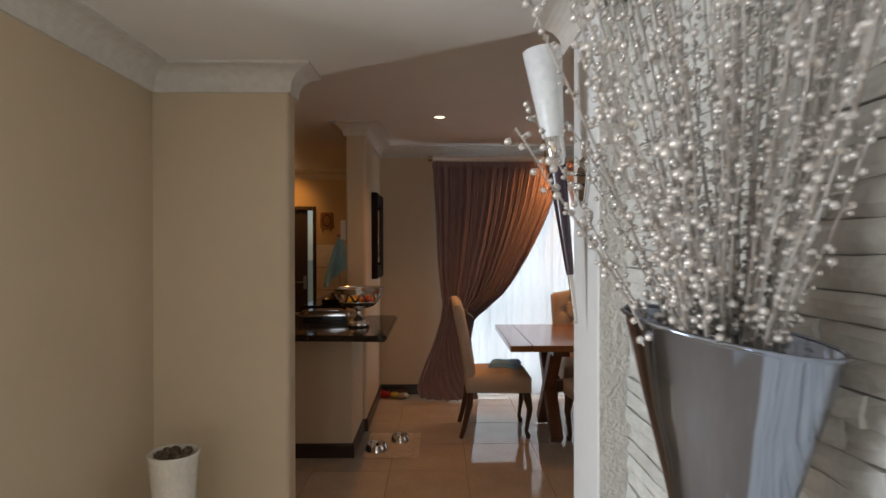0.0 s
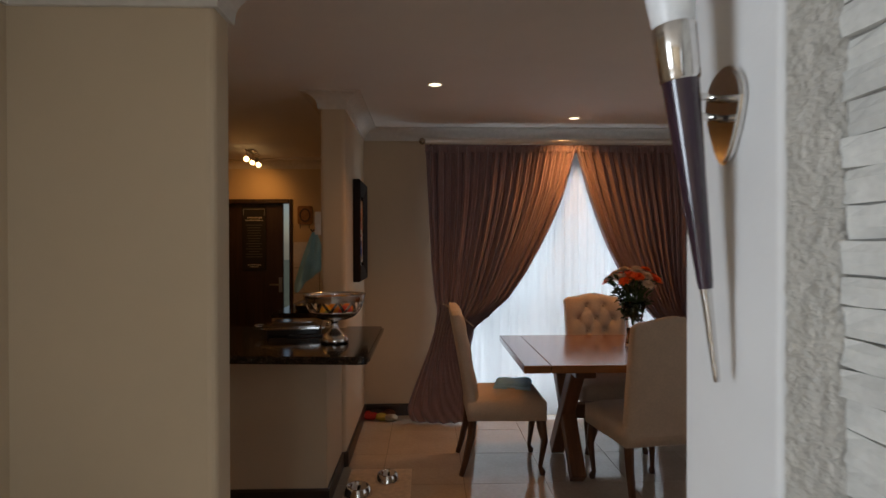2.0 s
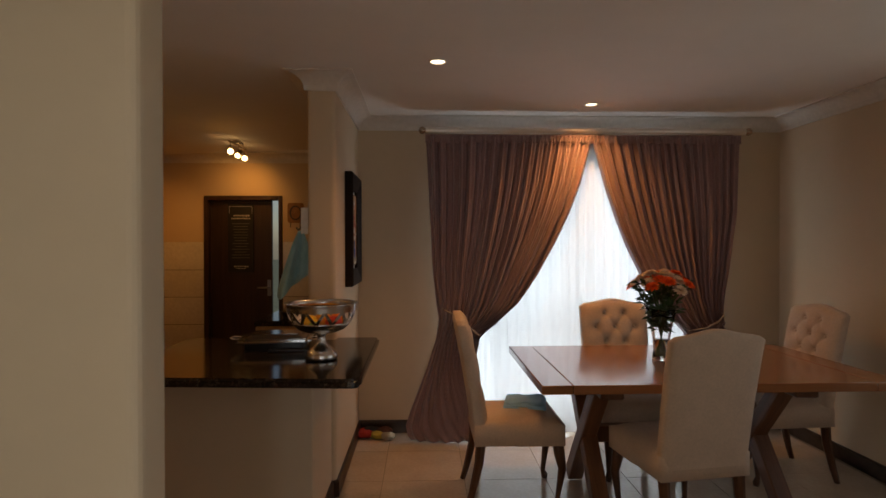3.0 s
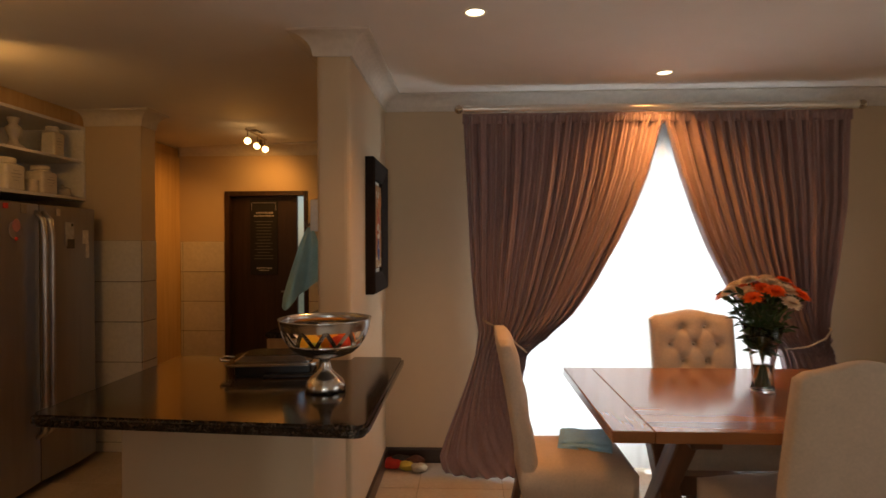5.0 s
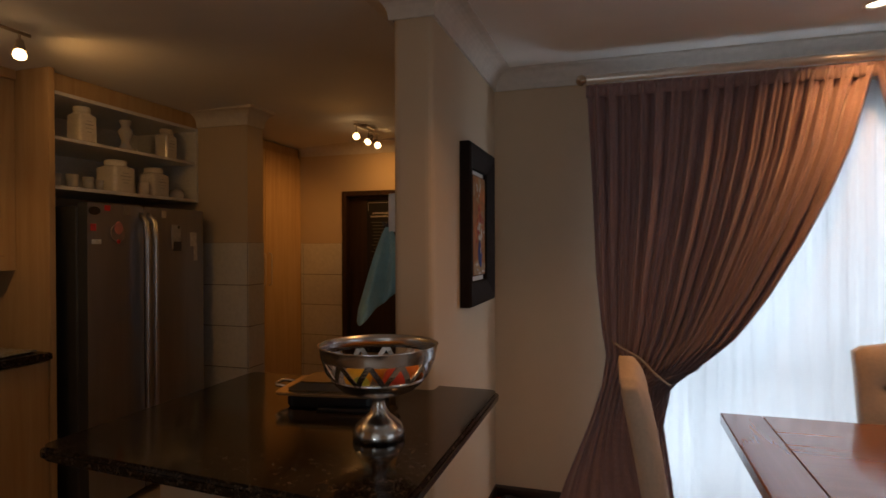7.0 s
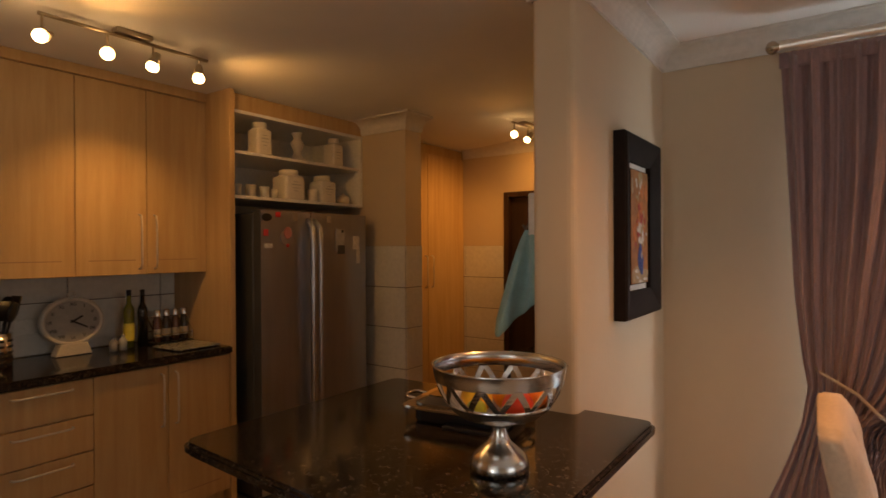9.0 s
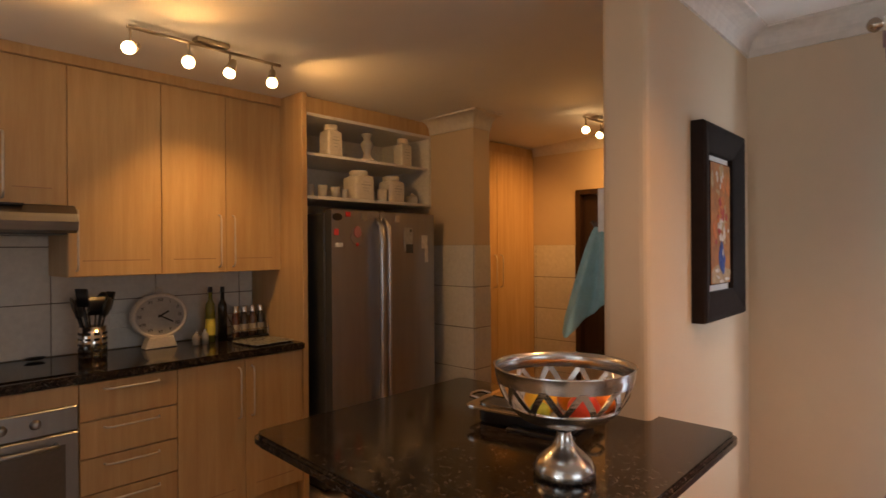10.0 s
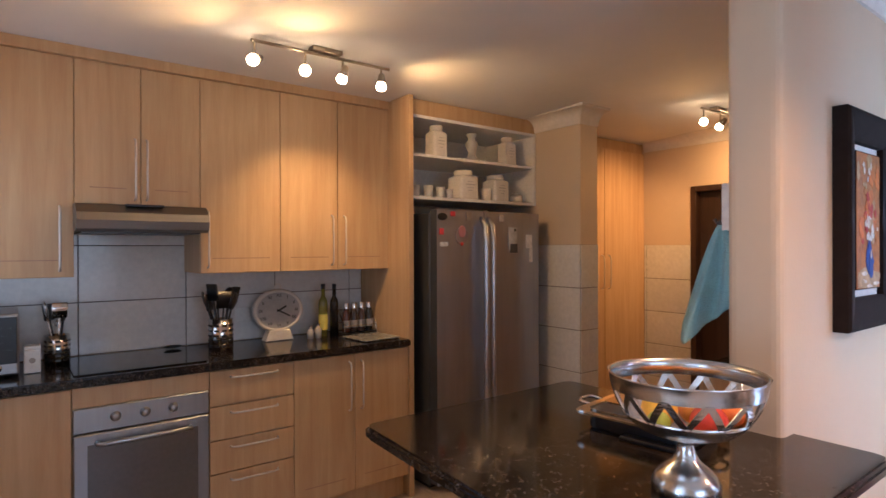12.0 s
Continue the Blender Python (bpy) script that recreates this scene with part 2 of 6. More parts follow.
def tube(points, radius, seg=8, bm=None, cap=True):
    """A round bar along points; radius a number or one a point."""
    bm = bm or bmesh.new()
    pts = [Vector(p) for p in points]
    rad = radius if isinstance(radius, (list, tuple)) else [radius] * len(pts)
    rings, side = [], None
    for i, p in enumerate(pts):
        d = (pts[min(i + 1, len(pts) - 1)] - pts[max(i - 1, 0)]).normalized()
        if side is None:
            side = d.orthogonal().normalized()
        side = (side - d * side.dot(d)).normalized()
        up = d.cross(side)
        rings.append([bm.verts.new(p + rad[i] * (math.cos(2 * math.pi * k / seg) * side + math.sin(2 * math.pi * k / seg) * up)) for k in range(seg)])
    for a, b in zip(rings, rings[1:]):
        for k in range(seg):
            j = (k + 1) % seg
            bm.faces.new((a[k], a[j], b[j], b[k]))
    if cap:
        bm.faces.new(rings[0][::-1]), bm.faces.new(rings[-1])
    return bm


def prism(outline, z0, z1, bevel=0.0, seg=2):
    """An upright solid over an outline of (x, y)."""
    bm = bmesh.new()
    lo = [bm.verts.new((x, y, z0)) for x, y in outline]
    hi = [bm.verts.new((x, y, z1)) for x, y in outline]
    n = len(lo)
    for i in range(n):
        bm.faces.new((lo[i], lo[(i + 1) % n], hi[(i + 1) % n], hi[i]))
    bm.faces.new(lo[::-1]), bm.faces.new(hi)
    bmesh.ops.recalc_face_normals(bm, faces=bm.faces[:])
    if bevel:
        bmesh.ops.bevel(bm, geom=[e for e in bm.edges if abs(e.verts[0].co.z - e.verts[1].co.z) < 1e-6], offset=bevel, segments=seg, affect="EDGES")
    return bm


def rounded(corners, r, n=4):
    """An outline with rounded corners."""
    out = []
    k = len(corners)
    for i in range(k):
        p, a, b = Vector(corners[i]), Vector(corners[i - 1]), Vector(corners[(i + 1) % k])
        u, w = p + (a - p).normalized() * r, p + (b - p).normalized() * r
        for s in range(n + 1):
            t = s / n
            out.append(tuple((1 - t) ** 2 * u + 2 * t * (1 - t) * p + t * t * w))
    return out


def sweep(path, profile, bm=None, closed=False):
    """A moulding along a path of (x, y): profile points are (distance to the left of the path, z)."""
    bm = bm or bmesh.new()
    pts, rows, n = [Vector(p) for p in path], [], len(path)
    for i, p in enumerate(pts):
        a = pts[i - 1] if i or closed else None
        b = pts[(i + 1) % n] if i < n - 1 or closed else None
        da = (p - a).normalized() if a is not None else (b - p).normalized()
        db = (b - p).normalized() if b is not None else da
        na, nb = Vector((-da.y, da.x)), Vector((-db.y, db.x))
        m = (na + nb).normalized()
        m = m / max(0.3, m.dot(na))
        rows.append([bm.verts.new((p.x + m.x * d, p.y + m.y * d, z)) for d, z in profile])
    for a, b in zip(rows, rows[1:] + ([rows[0]] if closed else [])):
        for k in range(len(profile) - 1):
            bm.faces.new((a[k], a[k + 1], b[k + 1], b[k]))
    if not closed:
        for r in (rows[0], rows[-1]):
            if len(r) > 2:
                bm.faces.new(r)
    bmesh.ops.recalc_face_normals(bm, faces=bm.faces[:])
    return bm


def structure(name, bm, material, label, category, smooth=False):
    return tagged(to_object(name, bm, material, smooth=smooth), label, category, kind="structure")


# ---- structure ----
HALL_Z, CEIL_Z = 2.22, 2.46
WALL_K, WALL_N, WALL_B, WALL_E = -2.94, 5.84, 7.41, 3.09
def wall(name, x0, x1, y0, y1, z0=0.0, z1=2.6, material=None, label="beige painted plaster wall", bevel=0.0):
    return structure(name, box(x0, x1, y0, y1, z0, z1, bevel, 3), material or PAINT, label, "wall", smooth=False)


# hall: west wall, the pier that faces the walker, the east wall with its stone niche
wall("wall_hall_west", -1.0, -0.87, 1.45, 2.52)
hole = (-2.75, -1.95, 1.15, 2.02)
bm = prism(rounded([(hole[1], 2.52), (-0.31, 2.52), (-0.31, 2.645), (hole[1], 2.645)], 0.025), 0, 2.6)
box(WALL_K, hole[0], 2.52, 2.645, 0, 2.6, bm=bm)
box(hole[0], hole[1], 2.52, 2.645, 0, hole[2], bm=bm)
box(hole[0], hole[1], 2.52, 2.645, hole[3], 2.6, bm=bm)
structure("wall_pier", bm, PAINT, "beige plaster wall with a rounded free end", "wall")
wall("wall_stone_backing", 0.835, 0.98, -3.0, 1.67, material=PAINT_WHITE, label="plain wall behind the stone cladding")
bm = prism(rounded([(0.74, 1.675), (0.98, 1.675), (0.98, 1.955), (0.74, 1.955)], 0.012), 0, 2.6)
structure("wall_pilaster", bm, PAINT_WHITE, "off-white painted wall end beside the stone niche", "wall")
wall("wall_dining_south", 0.98, WALL_E + 0.12, 1.82, 1.955)
# rough plaster on the return of the niche, and a ledge under the vase
bm = bmesh.new()
n = 150
m = 12
grid = [[bm.verts.new((0.741 + 0.094 * j / m, 1.666 + 0.006 * noise.noise((i * 0.8, j * 1.1, 3.1)) + 0.003 * noise.noise((i * 2.1, j * 2.7, 1.1)), 2.46 * i / n)) for j in range(m + 1)] for i in range(n + 1)]
for i in range(n):
    for j in range(m):
        bm.faces.new((grid[i][j], grid[i][j + 1], grid[i + 1][j + 1], grid[i + 1][j]))
structure("rough_plaster", bm, ROUGH, "rough troweled white plaster on the niche return", "plaster", smooth=True)
wall("niche_ledge", 0.50, 0.835, 0.55, 1.15, 0.0, 0.93, PAINT_WHITE, "off-white built-in ledge under the vase", 0.01)
# living space behind the walker
wall("wall_living_north", -4.5, -1.0, 1.45, 1.58)
# South wall out of view, with an added slot for the vase highlight lamp.
bm = box(-4.5, 0.02, -3.12, -3.0, 0, 2.6)
box(0.48, 0.98, -3.12, -3.0, 0, 2.6, bm=bm)
box(0.02, 0.48, -3.12, -3.0, 2.12, 2.6, bm=bm)
structure("wall_living_south", bm, PAINT, "beige wall with an unseen slot added for the vase's highlight", "wall")
bm = box(-4.62, -4.5, -3.0, -1.5, 0, 2.6)
box(-4.62, -4.5, 0.1, 1.58, 0, 2.6, bm=bm)
box(-4.62, -4.5, -1.5, 0.1, 0, 0.04, bm=bm)
box(-4.62, -4.5, -1.5, 0.1, 2.3, 2.6, bm=bm)
structure("wall_living_west", bm, PAINT, "beige wall with a wide window opening", "wall")
# dining and kitchen
bm = box(WALL_E, WALL_E + 0.12, 1.82, 2.3, 0, 2.6)
box(WALL_E, WALL_E + 0.12, 4.1, WALL_N + 0.15, 0, 2.6, bm=bm)
box(WALL_E, WALL_E + 0.12, 2.3, 4.1, 0, 0.85, bm=bm)
box(WALL_E, WALL_E + 0.12, 2.3, 4.1, 2.1, 2.6, bm=bm)
structure("wall_east", bm, PAINT, "beige wall with a window opening", "wall")
WX0, WX1, WZ1 = 0.42, 2.48, 2.12
bm = box(-0.27, WX0, WALL_N, WALL_N + 0.15, 0, 2.6)
box(WX1, WALL_E + 0.12, WALL_N, WALL_N + 0.15, 0, 2.6, bm=bm)
box(WX0, WX1, WALL_N, WALL_N + 0.15, WZ1, 2.6, bm=bm)
structure("wall_north", bm, PAINT, "beige wall with a tall glazed opening", "wall")
bm = prism(rounded([(-0.425, 4.70), (-0.262, 4.70), (-0.262, WALL_B), (-0.425, WALL_B)], 0.03), 0, 2.6)
structure("wall_column", bm, PAINT, "beige plaster wall with a rounded free end", "wall")
wall("wall_kitchen_west", WALL_K - 0.12, WALL_K, 2.645, WALL_B)
STX, STY = -2.012, 6.128
wall("wall_stub", WALL_K, STX, 5.95, STY)
DX0, DX1, DZ = -2.045, -1.235, 1.985
bm = box(WALL_K, DX0, WALL_B, WALL_B + 0.12, 0, 2.6)
box(DX1, -0.262, WALL_B, WALL_B + 0.12, 0, 2.6, bm=bm)
box(DX0, DX1, WALL_B, WALL_B + 0.12, DZ, 2.6, bm=bm)
structure("wall_back", bm, PAINT, "beige back wall with a doorway", "wall")

def ceil_at(x):
    """The kitchen ceiling falls a little towards its west wall."""
    return CEIL_Z + 0.0276 * min(0.0, x + 0.4)


# ceilings: the low one of the hall ends on a slanting edge
bm = prism([(-4.62, -3.12), (0.98, -3.12), (0.98, 1.9), (0.74, 2.05), (-0.25, 2.645), (-1.0, 2.645), (-1.0, 1.5), (-4.62, 1.5)], HALL_Z, HALL_Z + 0.2)
structure("ceiling_hall", bm, CEIL, "white painted hall ceiling with a slanting edge", "ceiling")
bm = box(-0.4, 3.3, 1.8, 7.6, CEIL_Z, CEIL_Z + 0.2)
low = box(-3.1, -0.4, 1.8, 7.6, CEIL_Z, CEIL_Z + 0.2)
for v in low.verts:
    if v.co.z < CEIL_Z + 0.1:
        v.co.z = ceil_at(v.co.x)
merge(bm, low)
structure("ceiling", bm, CEIL, "white painted ceiling over dining room and kitchen", "ceiling")

def cove(z, h=0.10, d=0.11):
    return [(0.0, z - h), (0.012, z - h), (0.014, z - h + 0.012)] + [(0.014 + (d - 0.026) * (1 - math.cos(a)), z - h + 0.012 + (h - 0.024) * math.sin(a)) for a in [math.pi / 2 * k / 7 for k in range(8)]] + [(d, z - 0.010), (d, z + 0.02), (0, z + 0.02)]

cornices = (
    ("hall", [(-0.31, 2.645), (-0.31, 2.52), (-0.87, 2.52), (-0.87, 1.45)], HALL_Z),
    ("niche", [(0.74, 1.0), (0.74, 2.05)], HALL_Z),
    ("dining", [(-0.425, 5.8), (-0.425, 4.70), (-0.262, 4.70), (-0.262, WALL_N), (WALL_E, WALL_N), (WALL_E, 1.955), (0.98, 1.955)], CEIL_Z),
    ("stub", [(-2.44, 5.95), (STX, 5.95), (STX, STY)], 2.412),
    ("back", [(-2.48, WALL_B), (-0.425, WALL_B), (-0.425, 5.8)], 2.425),
)
for name, path, z in cornices:
    prof = cove(z)
    side = {"hall": 1, "niche": 1, "dining": -1, "stub": -1, "back": -1}[name]
    structure("cornice_" + name, sweep(path, [(side * d, zz) for d, zz in prof]), CORNICE, "white plaster cove cornice", "cornice", smooth=False)

# skirting of dark wood
def skirting(name, path, side):
    structure(name, sweep(path, [(0, 0), (side * 0.014, 0), (side * 0.014, 0.088), (side * 0.008, 0.10), (0, 0.10)]), DARKWOOD, "dark stained wooden skirting", "skirting")

skirting("baseboard_island", [(-1.04, 4.145), (-0.290, 4.145), (-0.290, 4.70), (-0.262, 4.72), (-0.262, WALL_N), (WX0, WALL_N)], -1)
skirting("baseboard_east", [(WX1, WALL_N), (WALL_E, WALL_N), (WALL_E, 1.955)], -1)

# kitchen half-wall under the island top
structure("wall_island", box(-1.04, -0.290, 4.145, 4.72, 0, 0.878, 0.006, 2), PAINT, "beige plastered half-wall under the counter", "wall")
structure("ground", box(-40, 40, -40, 60, -0.30, -0.06), mat("garden_ground", (0.12, 0.13, 0.07), 0.9, vary=0.3), "plain garden ground outside", "ground")
FLOOR = structure("floor", box(-4.6, 3.2, -3.1, 7.5, -0.05, -0.004), GROUT, "polished beige tile floor with dark joints", "floor")

# ---- dining: window, curtains, table, chairs ----
win = structure("window_1", box(WX0, WX1, WALL_N + 0.05, WALL_N + 0.11, 0.0, 0.05), WHITE, "white framed glazed door behind the sheer curtain", "window")
for x in (WX0, (WX0 + WX1) / 2 - 0.03, WX1 - 0.06):
    part("window_frame", box(x, x + 0.06, WALL_N + 0.05, WALL_N + 0.11, 0.05, WZ1 - 0.05, 0.005), WHITE, win)
part("window_frame", box(WX0, WX1, WALL_N + 0.05, WALL_N + 0.11, WZ1 - 0.05, WZ1), WHITE, win)
part("window_frame", box(WX0, WX1, WALL_N + 0.055, WALL_N + 0.105, 0.80, 0.85), WHITE, win)
for x0, x1 in ((WX0 + 0.06, 1.42), (1.48, WX1 - 0.06)):
    pane = part("pane", box(x0, x1, WALL_N + 0.077, WALL_N + 0.083, 0.05, WZ1 - 0.05), GLASS, win)
    pane.visible_shadow = False


def interp(table, v):
    for (a, fa), (b, fb) in zip(table, table[1:]):
        if v <= b:
            t = (v - a) / (b - a)
            t = t * t * (3 - 2 * t) if len(table) < 4 else t
            return fa + (fb - fa) * t
    return table[-1][1]


def cloth(left, right, z0, z1, y, folds, amp, material, parent, name, nu=220, nv=60, phase=0.0, label="", low=0.6, deep=0.45):
    """A hanging cloth between two edges given by height, with folds that narrow where it is gathered."""
    bm = bmesh.new()
    rows = []
    full = right(z1) - left(z1)
    for i in range(nv + 1):
        z = z0 + (z1 - z0) * i / nv
        a, b = left(z), right(z)
        tight = (b - a) / full
        row = []
        for j in range(nu + 1):
            u = j / nu
            w = u + 0.012 * math.sin(9 * u + phase) + 0.008 * noise.noise((u * 7, z * 0.8, phase))
            ph = 2 * math.pi * folds * w * (low + (1 - low) * min(1.0, z / 0.9)) + phase
            soft = 0.55 + 0.45 * noise.noise((u * folds * 0.6, z * 1.2, phase + 5))
            below = deep + (1 - deep) * min(1.0, max(0.0, z / 0.9))
            dy = below * amp * soft * (0.75 + 0.5 * min(1, 0.4 / max(tight, 0.2))) * math.sin(ph) + 0.3 * amp * (0.25 + 0.75 * min(1.0, z / 0.9)) * math.sin(2.3 * ph + 1)
            belly = -0.10 * (1 - tight) * math.sin(math.pi * u)
            row.append(bm.verts.new((a + (b - a) * u, y + dy + belly, z)))
        rows.append(row)
    for p, q in zip(rows, rows[1:]):
        for j in range(nu):
            bm.faces.new((p[j], p[j + 1], q[j + 1], q[j]))
    ob = part(name, bm, material, parent, label, smooth=True)
    sol = ob.modifiers.new("thick", "SOLIDIFY")
    sol.thickness = 0.003
    return ob


CY = 5.61
cl = thing("curtain", (0.45, CY, 0), "mauve-brown satin curtain gathered by a tie-back", "curtain", "dining curtains")
L = [(0.0, 0.165), (0.05, 0.130), (0.12, 0.112), (0.25, 0.155), (0.40, 0.213), (0.60, 0.290), (0.767, 0.340), (0.92, 0.362), (1.034, 0.342), (1.3, 0.315), (1.585, 0.300), (2.27, 0.266)]
R = [(0.0, 0.70), (0.3, 0.67), (0.6, 0.63), (0.79, 0.665), (0.84, 0.74), (0.92, 0.83), (1.02, 0.945), (1.12, 1.02), (1.24, 1.10), (1.5, 1.245), (1.7, 1.34), (1.92, 1.425), (2.27, 1.515)]
cloth(lambda z: interp(L, z) - 0.45, lambda z: interp(R, z) - 0.45, 0.015, 2.27, 0, 17, 0.034, CURTAIN, cl, "drape", low=0.34, deep=0.7)
PALECORD = mat("pale_twisted_cord", (0.42, 0.34, 0.28), 0.6, bump=0.5, bump_scale=300)
part("tieback", tube([(-0.07, 0.02, 0.995), (-0.04, -0.05, 0.985), (0.07, -0.10, 0.93), (0.14, -0.11, 0.86), (0.20, -0.06, 0.805), (0.215, 0.02, 0.80), (0.13, 0.07, 0.88), (-0.06, 0.06, 0.985)], 0.0065, 8), PALECORD, cl, "twisted tie-back cord")
cr = thing("curtain", (2.4, CY, 0), "mauve-brown satin curtain gathered by a pale cord", "curtain", "dining curtains")
L2 = [(0.0, 2.16), (0.3, 2.20), (0.6, 2.25), (0.80, 2.215), (0.92, 2.10), (1.05, 2.0), (1.22, 1.885), (1.45, 1.77), (1.65, 1.69), (1.9, 1.605), (2.27, 1.505)]
R2 = [(0.0, 2.72), (0.3, 2.66), (0.6, 2.58), (0.93, 2.50), (1.05, 2.51), (1.3, 2.56), (1.7, 2.62), (2.27, 2.64)]
cloth(lambda z: interp(L2, z) - 2.4, lambda z: interp(R2, z) - 2.4, 0.015, 2.27, 0, 16, 0.034, CURTAIN, cr, "drape", phase=1.7, low=0.34, deep=0.7)
part("tieback", tube([(0.10, 0.0, 0.955), (0.085, -0.06, 0.945), (0.02, -0.11, 0.90), (-0.08, -0.11, 0.85), (-0.17, -0.05, 0.825), (-0.18, 0.03, 0.825), (-0.08, 0.07, 0.87), (0.09, 0.05, 0.95)], 0.0065, 8), PALECORD, cr, "pale twisted tie-back cord")
sheer = thing("sheer_curtain", (1.45, 5.74, 0), "sheer white voile curtain lit by daylight", "curtain")
cloth(lambda z: -1.03, lambda z: 1.03, 0.02, 2.24, 0, 22, 0.018, SHEER, sheer, "voile", nu=260, nv=8, phase=0.4)
for par, x0, x1, ph in ((cl, 0.262 - 0.45, 1.512 - 0.45, 0.0), (cr, 1.508 - 2.4, 2.64 - 2.4, 1.7)):
    cloth(lambda z, a=x0: a, lambda z, b=x1: b, 2.225, 2.288, -0.006, 40, 0.007, CURTAIN, par, "heading_tape", nu=300, nv=3, phase=ph)
rod = thing("curtain_rod", (1.47, CY, 2.318), "antique pewter curtain rod with ball finials", "curtain rod")
part("pole", tube([(-1.205, 0, 0), (-0.6, 0, 0), (0, 0, 0), (0.6, 0, 0), (1.205, 0, 0)], 0.024, 16, cap=False), mat("satin_silver_pole", (0.80, 0.77, 0.72), 0.33, metal=0.8, vary=0.03, fine=0.02), rod, smooth=True)
for s in (-1, 1):
    part("finial", lathe([(0.0, -0.035), (0.018, -0.033), (0.020, -0.022), (0.013, -0.016), (0.026, -0.004), (0.029, 0.008), (0.022, 0.024), (0.008, 0.032), (0, 0.034)], 16), BRASS, rod, smooth=True).matrix_local = pose(s * 1.225, 0, 0, 0, s * 90, 0)
    part("bracket", tube([(s * 1.16, 0, 0), (s * 1.16, 0.12, 0.0), (s * 1.16, 0.22, 0.0)], 0.010, 8), BRASS, rod)


TABLELEG = wood("brown_trestle_wood", (0.11, 0.045, 0.02), (0.24, 0.10, 0.045), "z", 0.5)


def table():
    t = thing("dining_table", (1.735, 4.66, 0), "polished brown wooden trestle dining table", "table")
    hx, hy, z = 0.915, 0.54, 0.785
    top = box(-hx, -hx + 0.155, -hy, hy, z - 0.045, z, 0.004)
    part("breadboard_end", top, wood("table_end_wood", (0.21, 0.080, 0.030), (0.33, 0.135, 0.052), "y", 0.22, ring=9, coat=0.5, relief=0.0), t)
    part("tabletop", box(-hx + 0.157, hx - 0.157, -hy, hy, z - 0.045, z, 0.002), TABLEWOOD, t)
    part("breadboard_end", box(hx - 0.155, hx, -hy, hy, z - 0.045, z, 0.004), t.children[0].data.materials[0], t)
    for x in (-0.54, 0.46):
        for k in (-1, 1):
            bm = box(-0.045 - 0.004 * k, 0.045 - 0.004 * k, -0.045, 0.045, -0.435, 0.46, 0.006)
            ob = part("leg", bm, TABLELEG, t)
            ob.matrix_local = pose(x, 0, 0.366, k * 39, 0, 0)
        part("cleat", box(x - 0.06, x + 0.06, -0.46, 0.46, z - 0.095, z - 0.046, 0.006), LEGWOOD, t)
    part("stretcher", box(-0.50, 0.42, -0.04, 0.04, 0.33, 0.42, 0.006), LEGWOOD, t)
    return t


TABLE = table()


